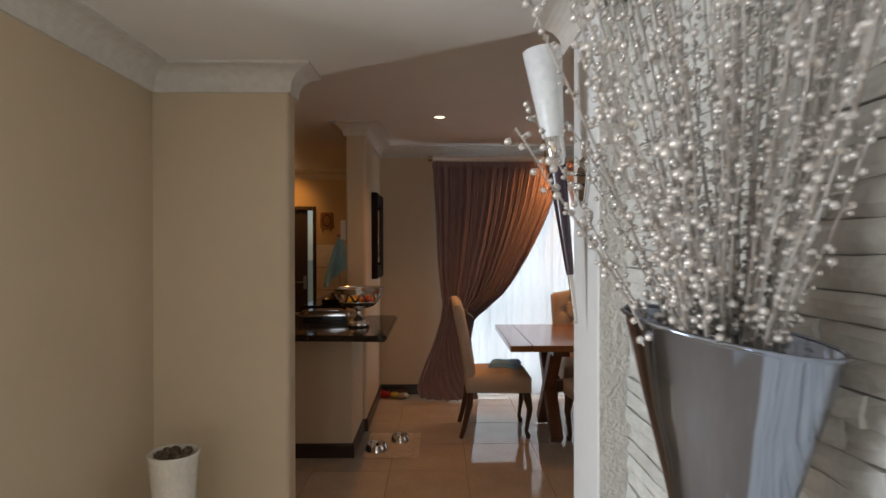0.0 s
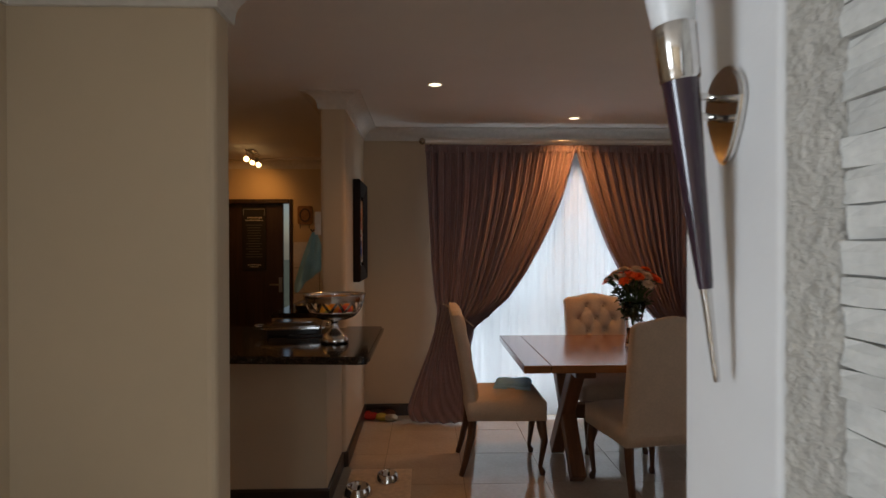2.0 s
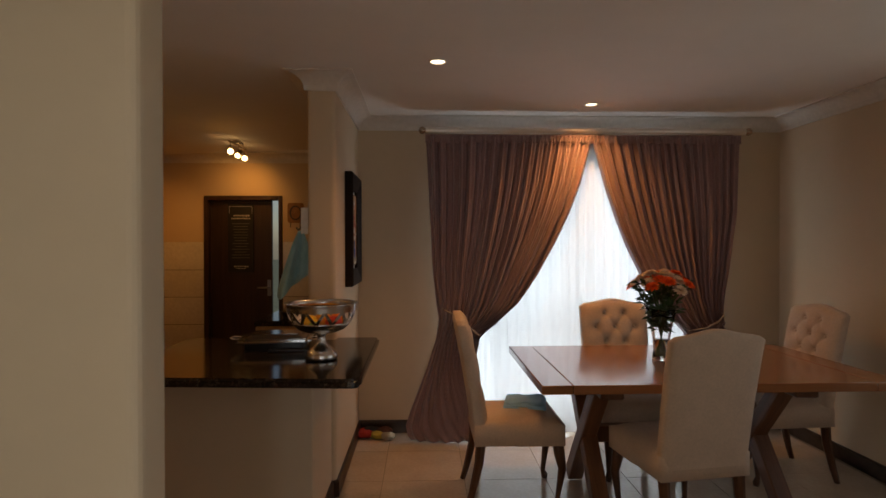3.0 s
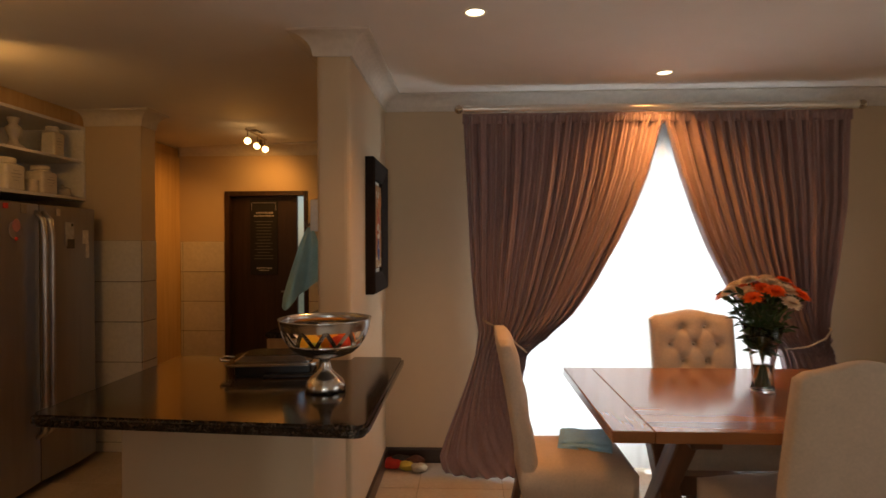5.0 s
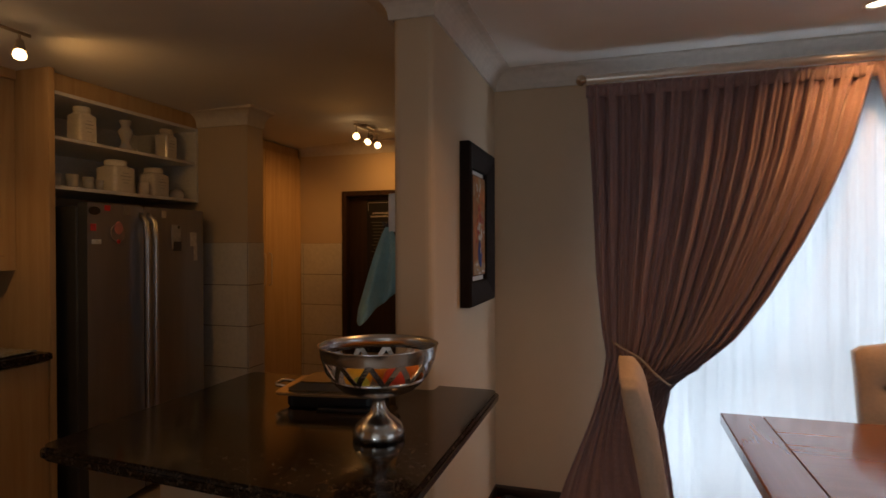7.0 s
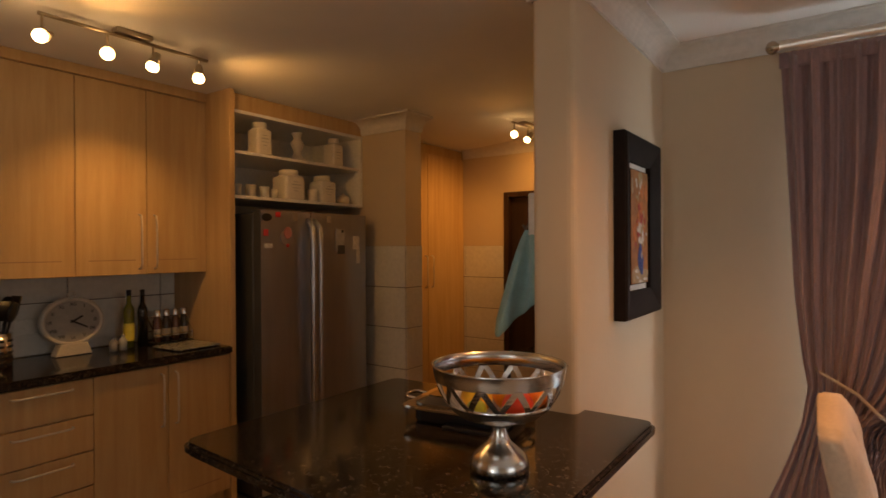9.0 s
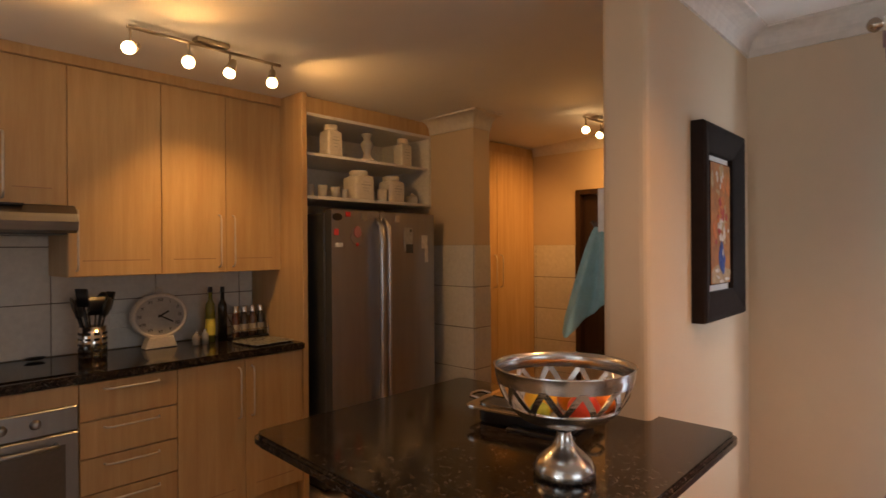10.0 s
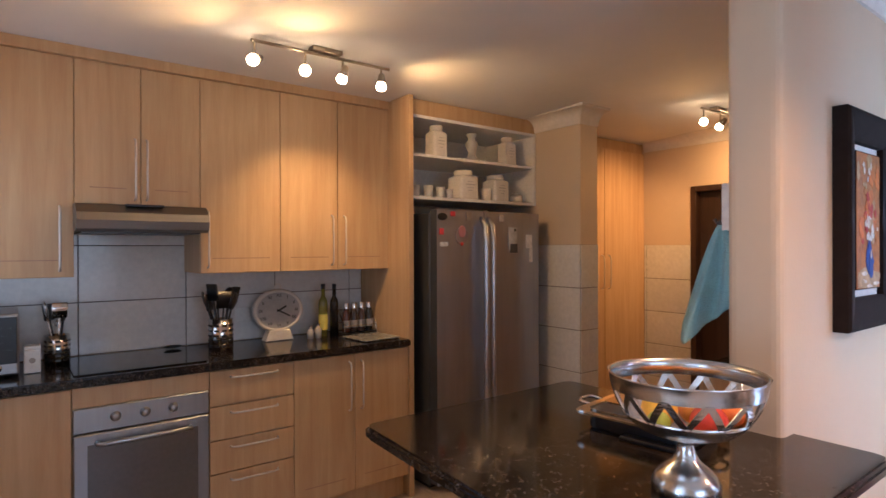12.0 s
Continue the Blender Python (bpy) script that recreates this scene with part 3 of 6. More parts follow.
def chair():
    """Faces +y; the origin lies on the floor under the seat's middle."""
    c = thing("dining_chair", (0, 0, 0), "cream linen dining chair with a buttoned back and dark legs", "chair", "chairs round the table")
    w, d = 0.235, 0.25
    bm = bmesh.new()
    n = 14
    for side in (0, 1):
        rows = []
        for i in range(n + 1):
            row = []
            for j in range(n + 1):
                u, v = -1 + 2 * j / n, -1 + 2 * i / n
                e = (1 - abs(u) ** 6) * (1 - abs(v) ** 6)
                z = 0.47 + 0.035 * e if side else 0.355
                row.append(bm.verts.new((u * w * (1.0 if v < 0 else 1.03), v * d, z)))
            rows.append(row)
        for p, q in zip(rows, rows[1:]):
            for j in range(n):
                f = (p[j], p[j + 1], q[j + 1], q[j])
                bm.faces.new(f if side else f[::-1])
        if side == 0:
            low = rows
        else:
            ring = lambda g: [g[0][j] for j in range(n)] + [g[i][n] for i in range(n)] + [g[n][j] for j in range(n, 0, -1)] + [g[i][0] for i in range(n, 0, -1)]
            a, b = ring(low), ring(rows)
            for k in range(len(a)):
                bm.faces.new((a[k], a[(k + 1) % len(a)], b[(k + 1) % len(a)], b[k]))
    part("seat", bm, LINEN, c, smooth=True)
    # the back: a thick slab with a humped top and a buttoned front
    buttons = [(x, z) for z, xs in ((0.605, (-0.0675, 0.0675)), (0.70, (-0.135, 0, 0.135)), (0.795, (-0.0675, 0.0675)), (0.89, (-0.135, 0, 0.135)), (0.985, (-0.0675, 0.0675))) for x in xs]
    bm = bmesh.new()
    nu, nv = 56, 72
    fronts, backs = [], []
    for i in range(nv + 1):
        v = i / nv
        rf, rb = [], []
        for j in range(nu + 1):
            u = -1 + 2 * j / nu
            top = 1.045 + 0.035 * math.exp(-(u / 0.55) ** 2) - 0.02 * max(0, abs(u) - 0.85) / 0.15
            z = 0.40 + (top - 0.40) * v
            x = u * w * (0.97 + 0.04 * v)
            lean = -0.215 - 0.085 * (z - 0.40) / 0.65 - 0.03 * ((z - 0.4) / 0.65) ** 2
            e = (1 - abs(u) ** 8) * (1 - (2 * v - 1) ** 10 if v > 0.5 else 1)
            dent = 0.0
            for bx, bz in buttons:
                r2 = (x - bx) ** 2 + (z - bz) ** 2
                dent += 0.018 * math.exp(-r2 / 0.0003) + 0.016 * math.exp(-r2 / 0.0020)
            for bx, bz in buttons:
                for cx, cz in buttons:
                    if 0.05 < cz - bz < 0.13 and abs(abs(cx - bx) - 0.0675) < 0.01:
                        t = max(0, min(1, ((x - bx) * (cx - bx) + (z - bz) * (cz - bz)) / ((cx - bx) ** 2 + (cz - bz) ** 2)))
                        dd = (x - bx - t * (cx - bx)) ** 2 + (z - bz - t * (cz - bz)) ** 2
                        dent += 0.0065 * math.exp(-dd / 0.00008)
            rf.append(bm.verts.new((x, lean + 0.022 + 0.035 * e - dent * min(1, e * 1.3), z)))
            rb.append(bm.verts.new((x, lean - 0.022 - 0.014 * e, z)))
        fronts.append(rf), backs.append(rb)
    for g, flip in ((fronts, True), (backs, False)):
        for p, q in zip(g, g[1:]):
            for j in range(nu):
                f = (p[j], p[j + 1], q[j + 1], q[j])
                bm.faces.new(f[::-1] if flip else f)
    ring = lambda g: [g[0][j] for j in range(nu)] + [g[i][nu] for i in range(nv)] + [g[nv][j] for j in range(nu, 0, -1)] + [g[i][0] for i in range(nv, 0, -1)]
    a, b = ring(fronts), ring(backs)
    for k in range(len(a)):
        bm.faces.new((a[k], a[(k + 1) % len(a)], b[(k + 1) % len(a)], b[k]))
    bmesh.ops.recalc_face_normals(bm, faces=bm.faces[:])
    back = part("backrest", bm, LINEN, c, smooth=True)
    for bx, bz in buttons:
        y = -0.215 - 0.085 * (bz - 0.40) / 0.65 - 0.03 * ((bz - 0.4) / 0.65) ** 2 + 0.026
        part("button", lathe([(0, 0.009), (0.008, 0.007), (0.011, 0.0), (0.009, -0.006), (0, -0.008)], 8), LINEN, back, smooth=True).matrix_local = pose(bx, y, bz, -90, 0, 0)
    for s in (-1, 1):
        part("leg", tube([(s * 0.20, 0.215, 0.37), (s * 0.205, 0.225, 0.30), (s * 0.212, 0.24, 0.22), (s * 0.205, 0.225, 0.12), (s * 0.20, 0.215, 0.05), (s * 0.205, 0.228, 0.02), (s * 0.205, 0.228, 0.0)], [0.032, 0.031, 0.024, 0.017, 0.014, 0.021, 0.018], 10), LEGWOOD, c, "curved front leg", smooth=True)
        part("leg", tube([(s * 0.20, -0.21, 0.42), (s * 0.20, -0.225, 0.25), (s * 0.205, -0.265, 0.08), (s * 0.207, -0.29, 0.0)], [0.030, 0.026, 0.020, 0.017], 8), LEGWOOD, c, "splayed rear leg")
    return c


chair_a = chair()
chair_a.matrix_world = pose(0.78, 4.74, 0, 0, 0, -90)
chair_a["label"] = "cream linen chair with a folded blue cloth on its seat"
chair_b = copy_thing(chair_a, pose(1.60, 5.10, 0, 0, 0, 180))
chair_b["label"] = "cream buttoned dining chair in front of the window"
chair_c = copy_thing(chair_a, pose(1.548, 4.28, 0, 0, 0, 9))
chair_c["label"] = "cream linen dining chair pushed in, its plain back outward"
chair_d = copy_thing(chair_a, pose(2.49, 4.985, 0, 0, 0, 92))
chair_d["label"] = "cream buttoned dining chair at the table's far end"

# ---- island top ----
isl = tagged(to_object("island_worktop", prism(rounded([(-1.145, 3.795), (-0.010, 3.712), (-0.014, 4.788), (-1.145, 4.80)], 0.055, 6), 0.88, 0.92, 0.012, 3), GRANITE), "polished black-brown granite island worktop with rounded corners", "worktop")

# ---- kitchen cabinets ----
BX, UX = -2.36, -2.59


def bar_handle(parent, x, y, z, length, upright=True, r=0.0050):
    """A bow handle on a front that faces +x; x, y, z local to the parent."""
    h = length / 2
    pts = [(0, 0, -h), (0.022, 0, -h + 0.006), (0.030, 0, -h + 0.03), (0.030, 0, h - 0.03), (0.022, 0, h - 0.006), (0, 0, h)]
    ob = part("handle", tube(pts, r, 8), NICKEL, parent, "brushed steel handle", smooth=True)
    ob.matrix_local = pose(x, y, z, 0 if upright else 90, 0, 0)
    return ob


def door_front(name, parent, x, y0, y1, z0, z1, groove=True):
    bm = box(x - 0.018, x, y0 + 0.0015, y1 - 0.0015, z0 + 0.0015, z1 - 0.0015, 0.002)
    ob = part(name, bm, OAK, parent)
    if groove:
        gy0, gy1 = y0 + 0.06, y1 - 0.06
        # Thin raised strip; the groove's shade is only its darker colour.
        part("groove", box(x - 0.001, x + 0.0012, gy0, gy1, z0 + 0.075, z0 + 0.079), mat_groove_shade, ob)
    return ob


# Darker copy of the oak, with the shade of a groove painted in.
mat_groove_shade = wood("shaded_oak_groove", (0.30, 0.17, 0.085), (0.42, 0.26, 0.15), "z", 0.6)


def wall_cabinet(y0, y1, z0, z1, doors, handles, label):
    c = thing("wall_cabinet", (WALL_K, y0, z0), label, "cabinet", "kitchen wall cabinets")
    dx = UX - WALL_K
    part("body", box(0.001, dx - 0.019, 0.001, y1 - y0 - 0.001, 0.0, z1 - z0), OAK, c)
    for (a, b), hy in zip(doors, handles):
        dd = door_front("door", c, dx, a - y0, b - y0, 0, z1 - z0)
        if hy is not None:
            bar_handle(dd, dx, hy - y0, 0.175 if z0 < 1.5 else 0.17, 0.29)
    return c


def base_cabinet(y0, y1, doors, handles, label, drawers=()):
    c = thing("base_cabinet", (WALL_K, y0, 0), label, "cabinet", "kitchen base cabinets")
    dx = BX - WALL_K
    part("body", box(0.001, dx - 0.019, 0.001, y1 - y0 - 0.001, 0.13, 0.901), OAK, c)
    part("plinth", box(0.001, dx - 0.06, 0.0, y1 - y0, 0.0, 0.13), OAK, c)
    for (a, b), hy in zip(doors, handles):
        dd = door_front("door", c, dx, a - y0, b - y0, 0.135, 0.897)
        if hy is not None:
            bar_handle(dd, dx, hy - y0, 0.72, 0.27)
    for z0, z1 in drawers:
        dd = door_front("drawer", c, dx, 0, y1 - y0, z0, z1, False)
        bar_handle(dd, dx, (y1 - y0) / 2 + 0.005, z1 - 0.035, 0.235, False)
    return c


CTOP, WTOP = 2.348, 0.942
wall_cabinet(2.66, 3.14, 1.355, CTOP, [(2.66, 3.14)], [3.085], "tall light oak wall cabinet over the worktop")
wall_cabinet(3.14, 3.68, 1.69, CTOP, [(3.14, 3.41), (3.41, 3.68)], [3.385, 3.435], "short light oak wall cabinet over the hood")
wall_cabinet(3.68, 4.10, 1.355, CTOP, [(3.68, 4.10)], [3.715], "light oak wall cabinet with a steel handle")
wall_cabinet(4.10, 4.80, 1.355, CTOP, [(4.10, 4.45), (4.45, 4.80)], [4.41, 4.49], "light oak double wall cabinet lit by the track lamp")
structure("cabinet_trim", box(WALL_K, UX + 0.012, 2.66, 4.80, CTOP + 0.001, 2.402, 0.004), OAK, "oak trim strip between cabinets and ceiling", "trim")
base_cabinet(2.66, 3.11, [(2.66, 3.11)], [None], "light oak base cabinet beside the oven")
base_cabinet(3.66, 4.08, [], [], "light oak base cabinet with four drawers", [(0.135, 0.40), (0.403, 0.56), (0.563, 0.725), (0.728, 0.897)])
base_cabinet(4.08, 4.795, [(4.08, 4.437), (4.437, 4.795)], [4.40, 4.475], "light oak double base cabinet")
tagged(to_object("worktop", prism([(WALL_K + 0.001, 2.66), (BX + 0.022, 2.66), (BX + 0.022, 4.797), (WALL_K + 0.001, 4.797)], 0.902, WTOP, 0.006, 2), GRANITE), "polished dark granite kitchen worktop", "worktop")

# oven
ov = thing("oven", (WALL_K, 3.11, 0), "built-in stainless steel oven with a dark glass door", "oven")
dx = BX - WALL_K
part("housing", box(0.001, dx - 0.02, 0.001, 0.549, 0.0, 0.901), OAK, ov)
part("top_rail", box(dx - 0.018, dx, 0.002, 0.548, 0.812, 0.898, 0.002), OAK, ov)
part("control_panel", box(dx - 0.018, dx + 0.006, 0.004, 0.546, 0.705, 0.810, 0.004), STEEL, ov)
od = part("oven_door", box(dx - 0.018, dx + 0.012, 0.004, 0.546, 0.24, 0.700, 0.005), STEEL, ov)
part("oven_glass", box(dx + 0.010, dx + 0.014, 0.055, 0.495, 0.27, 0.655), mat("dark_oven_glass", (0.12, 0.105, 0.09), 0.18, vary=0.02), od)
part("oven_handle", tube([(dx + 0.01, 0.09, 0.66), (dx + 0.04, 0.09, 0.66), (dx + 0.045, 0.11, 0.66), (dx + 0.045, 0.44, 0.66), (dx + 0.04, 0.46, 0.66), (dx + 0.01, 0.46, 0.66)], 0.010, 10), STEEL, od, smooth=True)
for y in (0.16, 0.275, 0.39):
    part("knob", lathe([(0, 0.024), (0.012, 0.023), (0.017, 0.018), (0.019, 0.004), (0.022, 0.0)], 16), STEEL, ov, smooth=True).matrix_local = pose(dx + 0.006, y, 0.76, 0, 90, 0)
part("plinth", box(0.2, dx - 0.06, 0.001, 0.549, 0.0, 0.13), OAK, ov)
# hob and hood
hob = thing("hob", (WALL_K + 0.30, 3.39, WTOP), "black glass hob set into the worktop", "hob")
part("glass_top", box(-0.24, 0.25, -0.27, 0.27, 0.0015, 0.006, 0.002), mat("black_hob_glass", (0.006, 0.006, 0.006), 0.06, vary=0.01), hob)
hood = thing("cooker_hood", (WALL_K, 3.41, 1.56), "slim stainless steel cooker hood under the cabinet", "cooker hood")
bm = sweep([(0.0, -0.275), (0.0, 0.275)], [(0, 0.125), (0, 0.02), (-0.46, 0.0), (-0.495, 0.012), (-0.505, 0.05), (-0.49, 0.085), (-0.44, 0.125), (0, 0.125)])
part("canopy", bm, mat("dull_hood_steel", (0.24, 0.22, 0.20), 0.42, metal=1.0, vary=0.06, stretch=(1, 0.05, 1)), hood)
part("filter", box(0.05, 0.43, -0.25, 0.25, -0.006, 0.003), DARKGREY, hood)
part("switch_strip", box(0.40, 0.47, -0.08, 0.08, 0.118, 0.127), BLACK, hood)

# tall panel, open shelf over the fridge, fridge
tagged(to_object("tall_panel", box(WALL_K, BX + 0.004, 4.80, 4.834, 0, 2.40, 0.002), OAK), "tall light oak end panel beside the fridge", "panel")
sh = thing("open_shelf", (WALL_K, 4.836, 1.785), "white two-tier open shelf over the fridge", "shelf")
sx, sy, sz = -2.415 - WALL_K, 1.112, 0.52
for name, b in (("side", (0, sx, 0, 0.022, 0, sz)), ("side", (0, sx, sy - 0.022, sy, 0, sz)), ("bottom", (0, sx, 0.022, sy - 0.022, 0, 0.02)), ("top", (0, sx, 0.022, sy - 0.022, sz - 0.02, sz)), ("middle_shelf", (0, sx - 0.01, 0.022, sy - 0.022, 0.265, 0.283)), ("back_panel", (0, 0.012, 0.022, sy - 0.022, 0.02, sz - 0.02))):
    part(name, box(*b, 0.0015), WHITE, sh)
tagged(to_object("shelf_fascia", box(WALL_K, -2.42, 4.836, 5.949, 2.306, 2.40, 0.002), OAK), "light oak fascia board above the open shelf", "panel")

FRX, FRY, FRS = -2.937, 4.938, 0.380
fr = thing("fridge", (FRX, FRY, 0), "grey steel side-by-side fridge with magnets", "fridge")
part("cabinet", box(0, 0.60, 0, 0.885, 0.03, 1.70, 0.012, 2), DARKGREY, fr)


def fridge_door(y0, y1):
    bm = bmesh.new()
    n = 10
    prof = [(0.602, y0 + 0.003)] + [(0.655 + 0.028 * math.sin(math.pi * (0.08 + 0.84 * k / n)) ** 0.6, y0 + 0.003 + (y1 - y0 - 0.006) * k / n) for k in range(n + 1)] + [(0.602, y1 - 0.003)]
    bm = prism(prof[::-1], 0.05, 1.715, 0.004, 2)
    bm.normal_update()
    # Edge faces take the cabinet's dark enamel, which also carries their shade.
    for f in bm.faces:
        f.material_index = 1 if abs(f.normal.y) > 0.9 or abs(f.normal.z) > 0.9 else 0
    return bm


d1 = part("door", fridge_door(0, FRS), (FRIDGE, DARKGREY), fr, smooth=False)
d2 = part("door", fridge_door(FRS, 0.885), (FRIDGE, DARKGREY), fr, smooth=False)
for d, y in ((d1, FRS - 0.030), (d2, FRS + 0.030)):
    part("handle", tube([(0.66, y, 0.32), (0.715, y, 0.36), (0.725, y, 0.45), (0.725, y, 1.52), (0.715, y, 1.62), (0.665, y, 1.67)], 0.016, 10), mat("satin_fridge_handle", (0.58, 0.58, 0.60), 0.3, metal=1.0) if d is d1 else d1.children[0].data.materials[0], d, smooth=True)
for y in (0.06, 0.82):
    part("foot", box(0.05, 0.55, y - 0.03, y + 0.03, 0, 0.031), BLACK, fr)

# scullery: tall cupboard and back door
PNY = STY + 0.004
pc = thing("pantry_cupboard", (WALL_K, PNY, 0), "tall light oak pantry cupboard with steel handles", "cupboard")
px = -2.485 - WALL_K
part("body", box(0.001, px - 0.019, 0.002, WALL_B - PNY - 0.002, 0, 2.395), OAK, pc)
for a, b, hy in ((0.0, 0.710, 0.668), (0.712, 1.277, 0.756)):
    dd = door_front("door", pc, px, a, b, 0.1, 2.31, False)
    bar_handle(dd, px, hy, 1.28, 0.28)
bd = structure("door_1", box(DX0 + 0.045, DX1 - 0.125, WALL_B + 0.06, WALL_B + 0.10, 0.005, DZ - 0.045, 0.003), DOORWOOD, "dark brown wooden back door, closed", "door")
for b in ((DX0, DX0 + 0.045, WALL_B - 0.012, WALL_B + 0.10, 0, DZ), (DX1 - 0.040, DX1, WALL_B - 0.012, WALL_B + 0.10, 0, DZ), (DX0 + 0.045, DX1 - 0.045, WALL_B - 0.012, WALL_B + 0.10, DZ - 0.045, DZ)):
    part("door_frame", box(*b, 0.003), DOORWOOD, bd)

# framed picture
pic = thing("framed_picture", (-0.262, 5.342, 1.573), "flower painting in a wide black frame", "picture")
W2, H2, FW = 0.256, 0.376, 0.108


def frame_rail(a, b, inward):
    """A mitred rail from corner a to corner b (y, z), its face falling towards the painting."""
    bm = bmesh.new()
    prof = ((0.0, 0.001), (0.0, 0.046), (0.008, 0.054), (0.020, 0.054), (FW - 0.012, 0.036), (FW, 0.032), (FW, 0.001))
    d = (Vector(b) - Vector(a)).normalized()
    rows = []
    for p, sgn in ((Vector(a), 1), (Vector(b), -1)):
        rows.append([bm.verts.new((x, *(p + Vector(inward) * q + d * sgn * q))) for q, x in prof])
    n = len(prof)
    for k in range(n):
        bm.faces.new((rows[0][k], rows[0][(k + 1) % n], rows[1][(k + 1) % n], rows[1][k]))
    bm.faces.new(rows[0]), bm.faces.new(rows[1])
    bmesh.ops.recalc_face_normals(bm, faces=bm.faces[:])
    return bm


for a, b, inward in (((-W2, -H2), (-W2, H2), (1, 0)), ((W2, -H2), (W2, H2), (-1, 0)), ((-W2, H2), (W2, H2), (0, -1)), ((-W2, -H2), (W2, -H2), (0, 1))):
    part("frame", frame_rail(a, b, inward), FRAMEBLACK, pic)
part("mount", box(0.004, 0.012, -W2 + FW, W2 - FW, -H2 + FW, H2 - FW), WHITE, pic, "pale mount board")

# ---- hall: stone cladding, sconce, vase, planter ----
rs = random.Random(7)


def stone_mesh(rr, length, h):
    """A split-faced strip with an uneven front that faces -x."""
    bm = bmesh.new()
    n, m = max(4, int(length / 0.035)), 3
    deep = rr.uniform(0.0, 0.010)
    seed = rr.uniform(0, 50)
    rows = []
    for i in range(m + 1):
        rows.append([bm.verts.new((0.004 - deep - 0.007 * noise.noise((j * 0.45 + seed, i * 0.8, seed)) + (0.006 if i in (0, m) or j in (0, n) else 0), length * j / n + (0.002 * noise.noise((i * 1.3, seed, j)) if j in (0, n) else 0), h * i / m + (0.0042 * noise.noise((j * 0.55, seed, i * 3.7)) if i in (0, m) else 0))) for j in range(n + 1)])
    for p, q in zip(rows, rows[1:]):
        for j in range(n):
            bm.faces.new((p[j + 1], p[j], q[j], q[j + 1]))
    edge = rows[0] + [r[-1] for r in rows[1:]] + rows[-1][-2::-1] + [r[0] for r in rows[-2:0:-1]]
    back = [bm.verts.new((0.03, v.co.y, v.co.z)) for v in edge]
    for k in range(len(edge)):
        bm.faces.new((edge[k], edge[(k + 1) % len(edge)], back[(k + 1) % len(edge)], back[k]))
    return bm


STONEJOINT = mat("grey_stone_joint", (0.30, 0.285, 0.26), 0.9)
stone_wall = structure("stone_cladding", box(0.826, 0.8345, -2.98, 1.666, 0, 2.2), STONEJOINT, "pale split-stone cladding in narrow courses", "stone cladding")
rest = bmesh.new()
z = 0.0
while z < 2.2:
    h = rs.choice((0.039, 0.042, 0.046))
    y = 1.664
    while y > -1.2:
        length = rs.uniform(0.16, 0.46)
        y0 = max(y - length, -1.25)
        bm = stone_mesh(rs, y - y0 - 0.0008, min(h, 2.205 - z) - 0.0022)
        if z > 0.93 and y0 > 0.15:
            ob = part("stone", bm, STONE, stone_wall)
            ob.location = (0.812, y0, z)
        else:
            merge(rest, bm, Matrix.Translation((0.812, y0, z)))
        y = y0
    z += h
tagged(part("stones", rest, STONE, stone_wall), kind="stuff")

SCONCEBODY = mat("dark_plum_lacquer", (0.030, 0.014, 0.026), 0.18, vary=0.1, coat=0.5)
FROST = mat("frosted_white_glass", (0.82, 0.83, 0.84), 0.35, vary=0.02)
scn = thing("wall_sconce", (0.705, 1.772, 1.262), "torch-shaped wall sconce with a frosted glass cone", "wall lamp")
tilt = Matrix.Rotation(math.atan2(-0.098, 0.78), 4, "Y")
for name, prof, mt in (
    ("tip", [(0, 0), (0.004, 0.001), (0.005, 0.01), (0.0085, 0.14), (0.0105, 0.148)], CHROME),
    ("body", [(0.0100, 0.142), (0.0115, 0.155), (0.0265, 0.45), (0.027, 0.455)], SCONCEBODY),
    ("collar", [(0.027, 0.452), (0.029, 0.455), (0.0315, 0.53), (0.030, 0.535)], CHROME),
    ("glass_shade", [(0.028, 0.532), (0.031, 0.54), (0.056, 0.785), (0.054, 0.786), (0.029, 0.545)], FROST),
):
    part(name, lathe(prof, 28), mt, scn, smooth=True).matrix_local = tilt
bm = prism([(0.055 * math.sin(a) * (1 if math.cos(a) > 0 else (1 + 0.35 * math.cos(a))), 0.055 * math.cos(a) * (1 if math.cos(a) > 0 else 1.75)) for a in [2 * math.pi * k / 28 for k in range(28)]], 0, 0.012, 0.004, 2)
part("backplate", bm, CHROME, scn, "polished leaf-shaped back plate").matrix_local = Matrix.Translation((0.0335, 0.03, 0.425)) @ Matrix(((0, 0, -1, 0), (1, 0, 0, 0), (0, 1, 0, 0), (0, 0, 0, 1)))
for zz in (0.40, 0.43):
    part("arm", tube([(-0.045, 0.0, zz), (0.0, 0.02, zz), (0.026, 0.03, zz)], 0.006, 10), CHROME, scn, smooth=True)

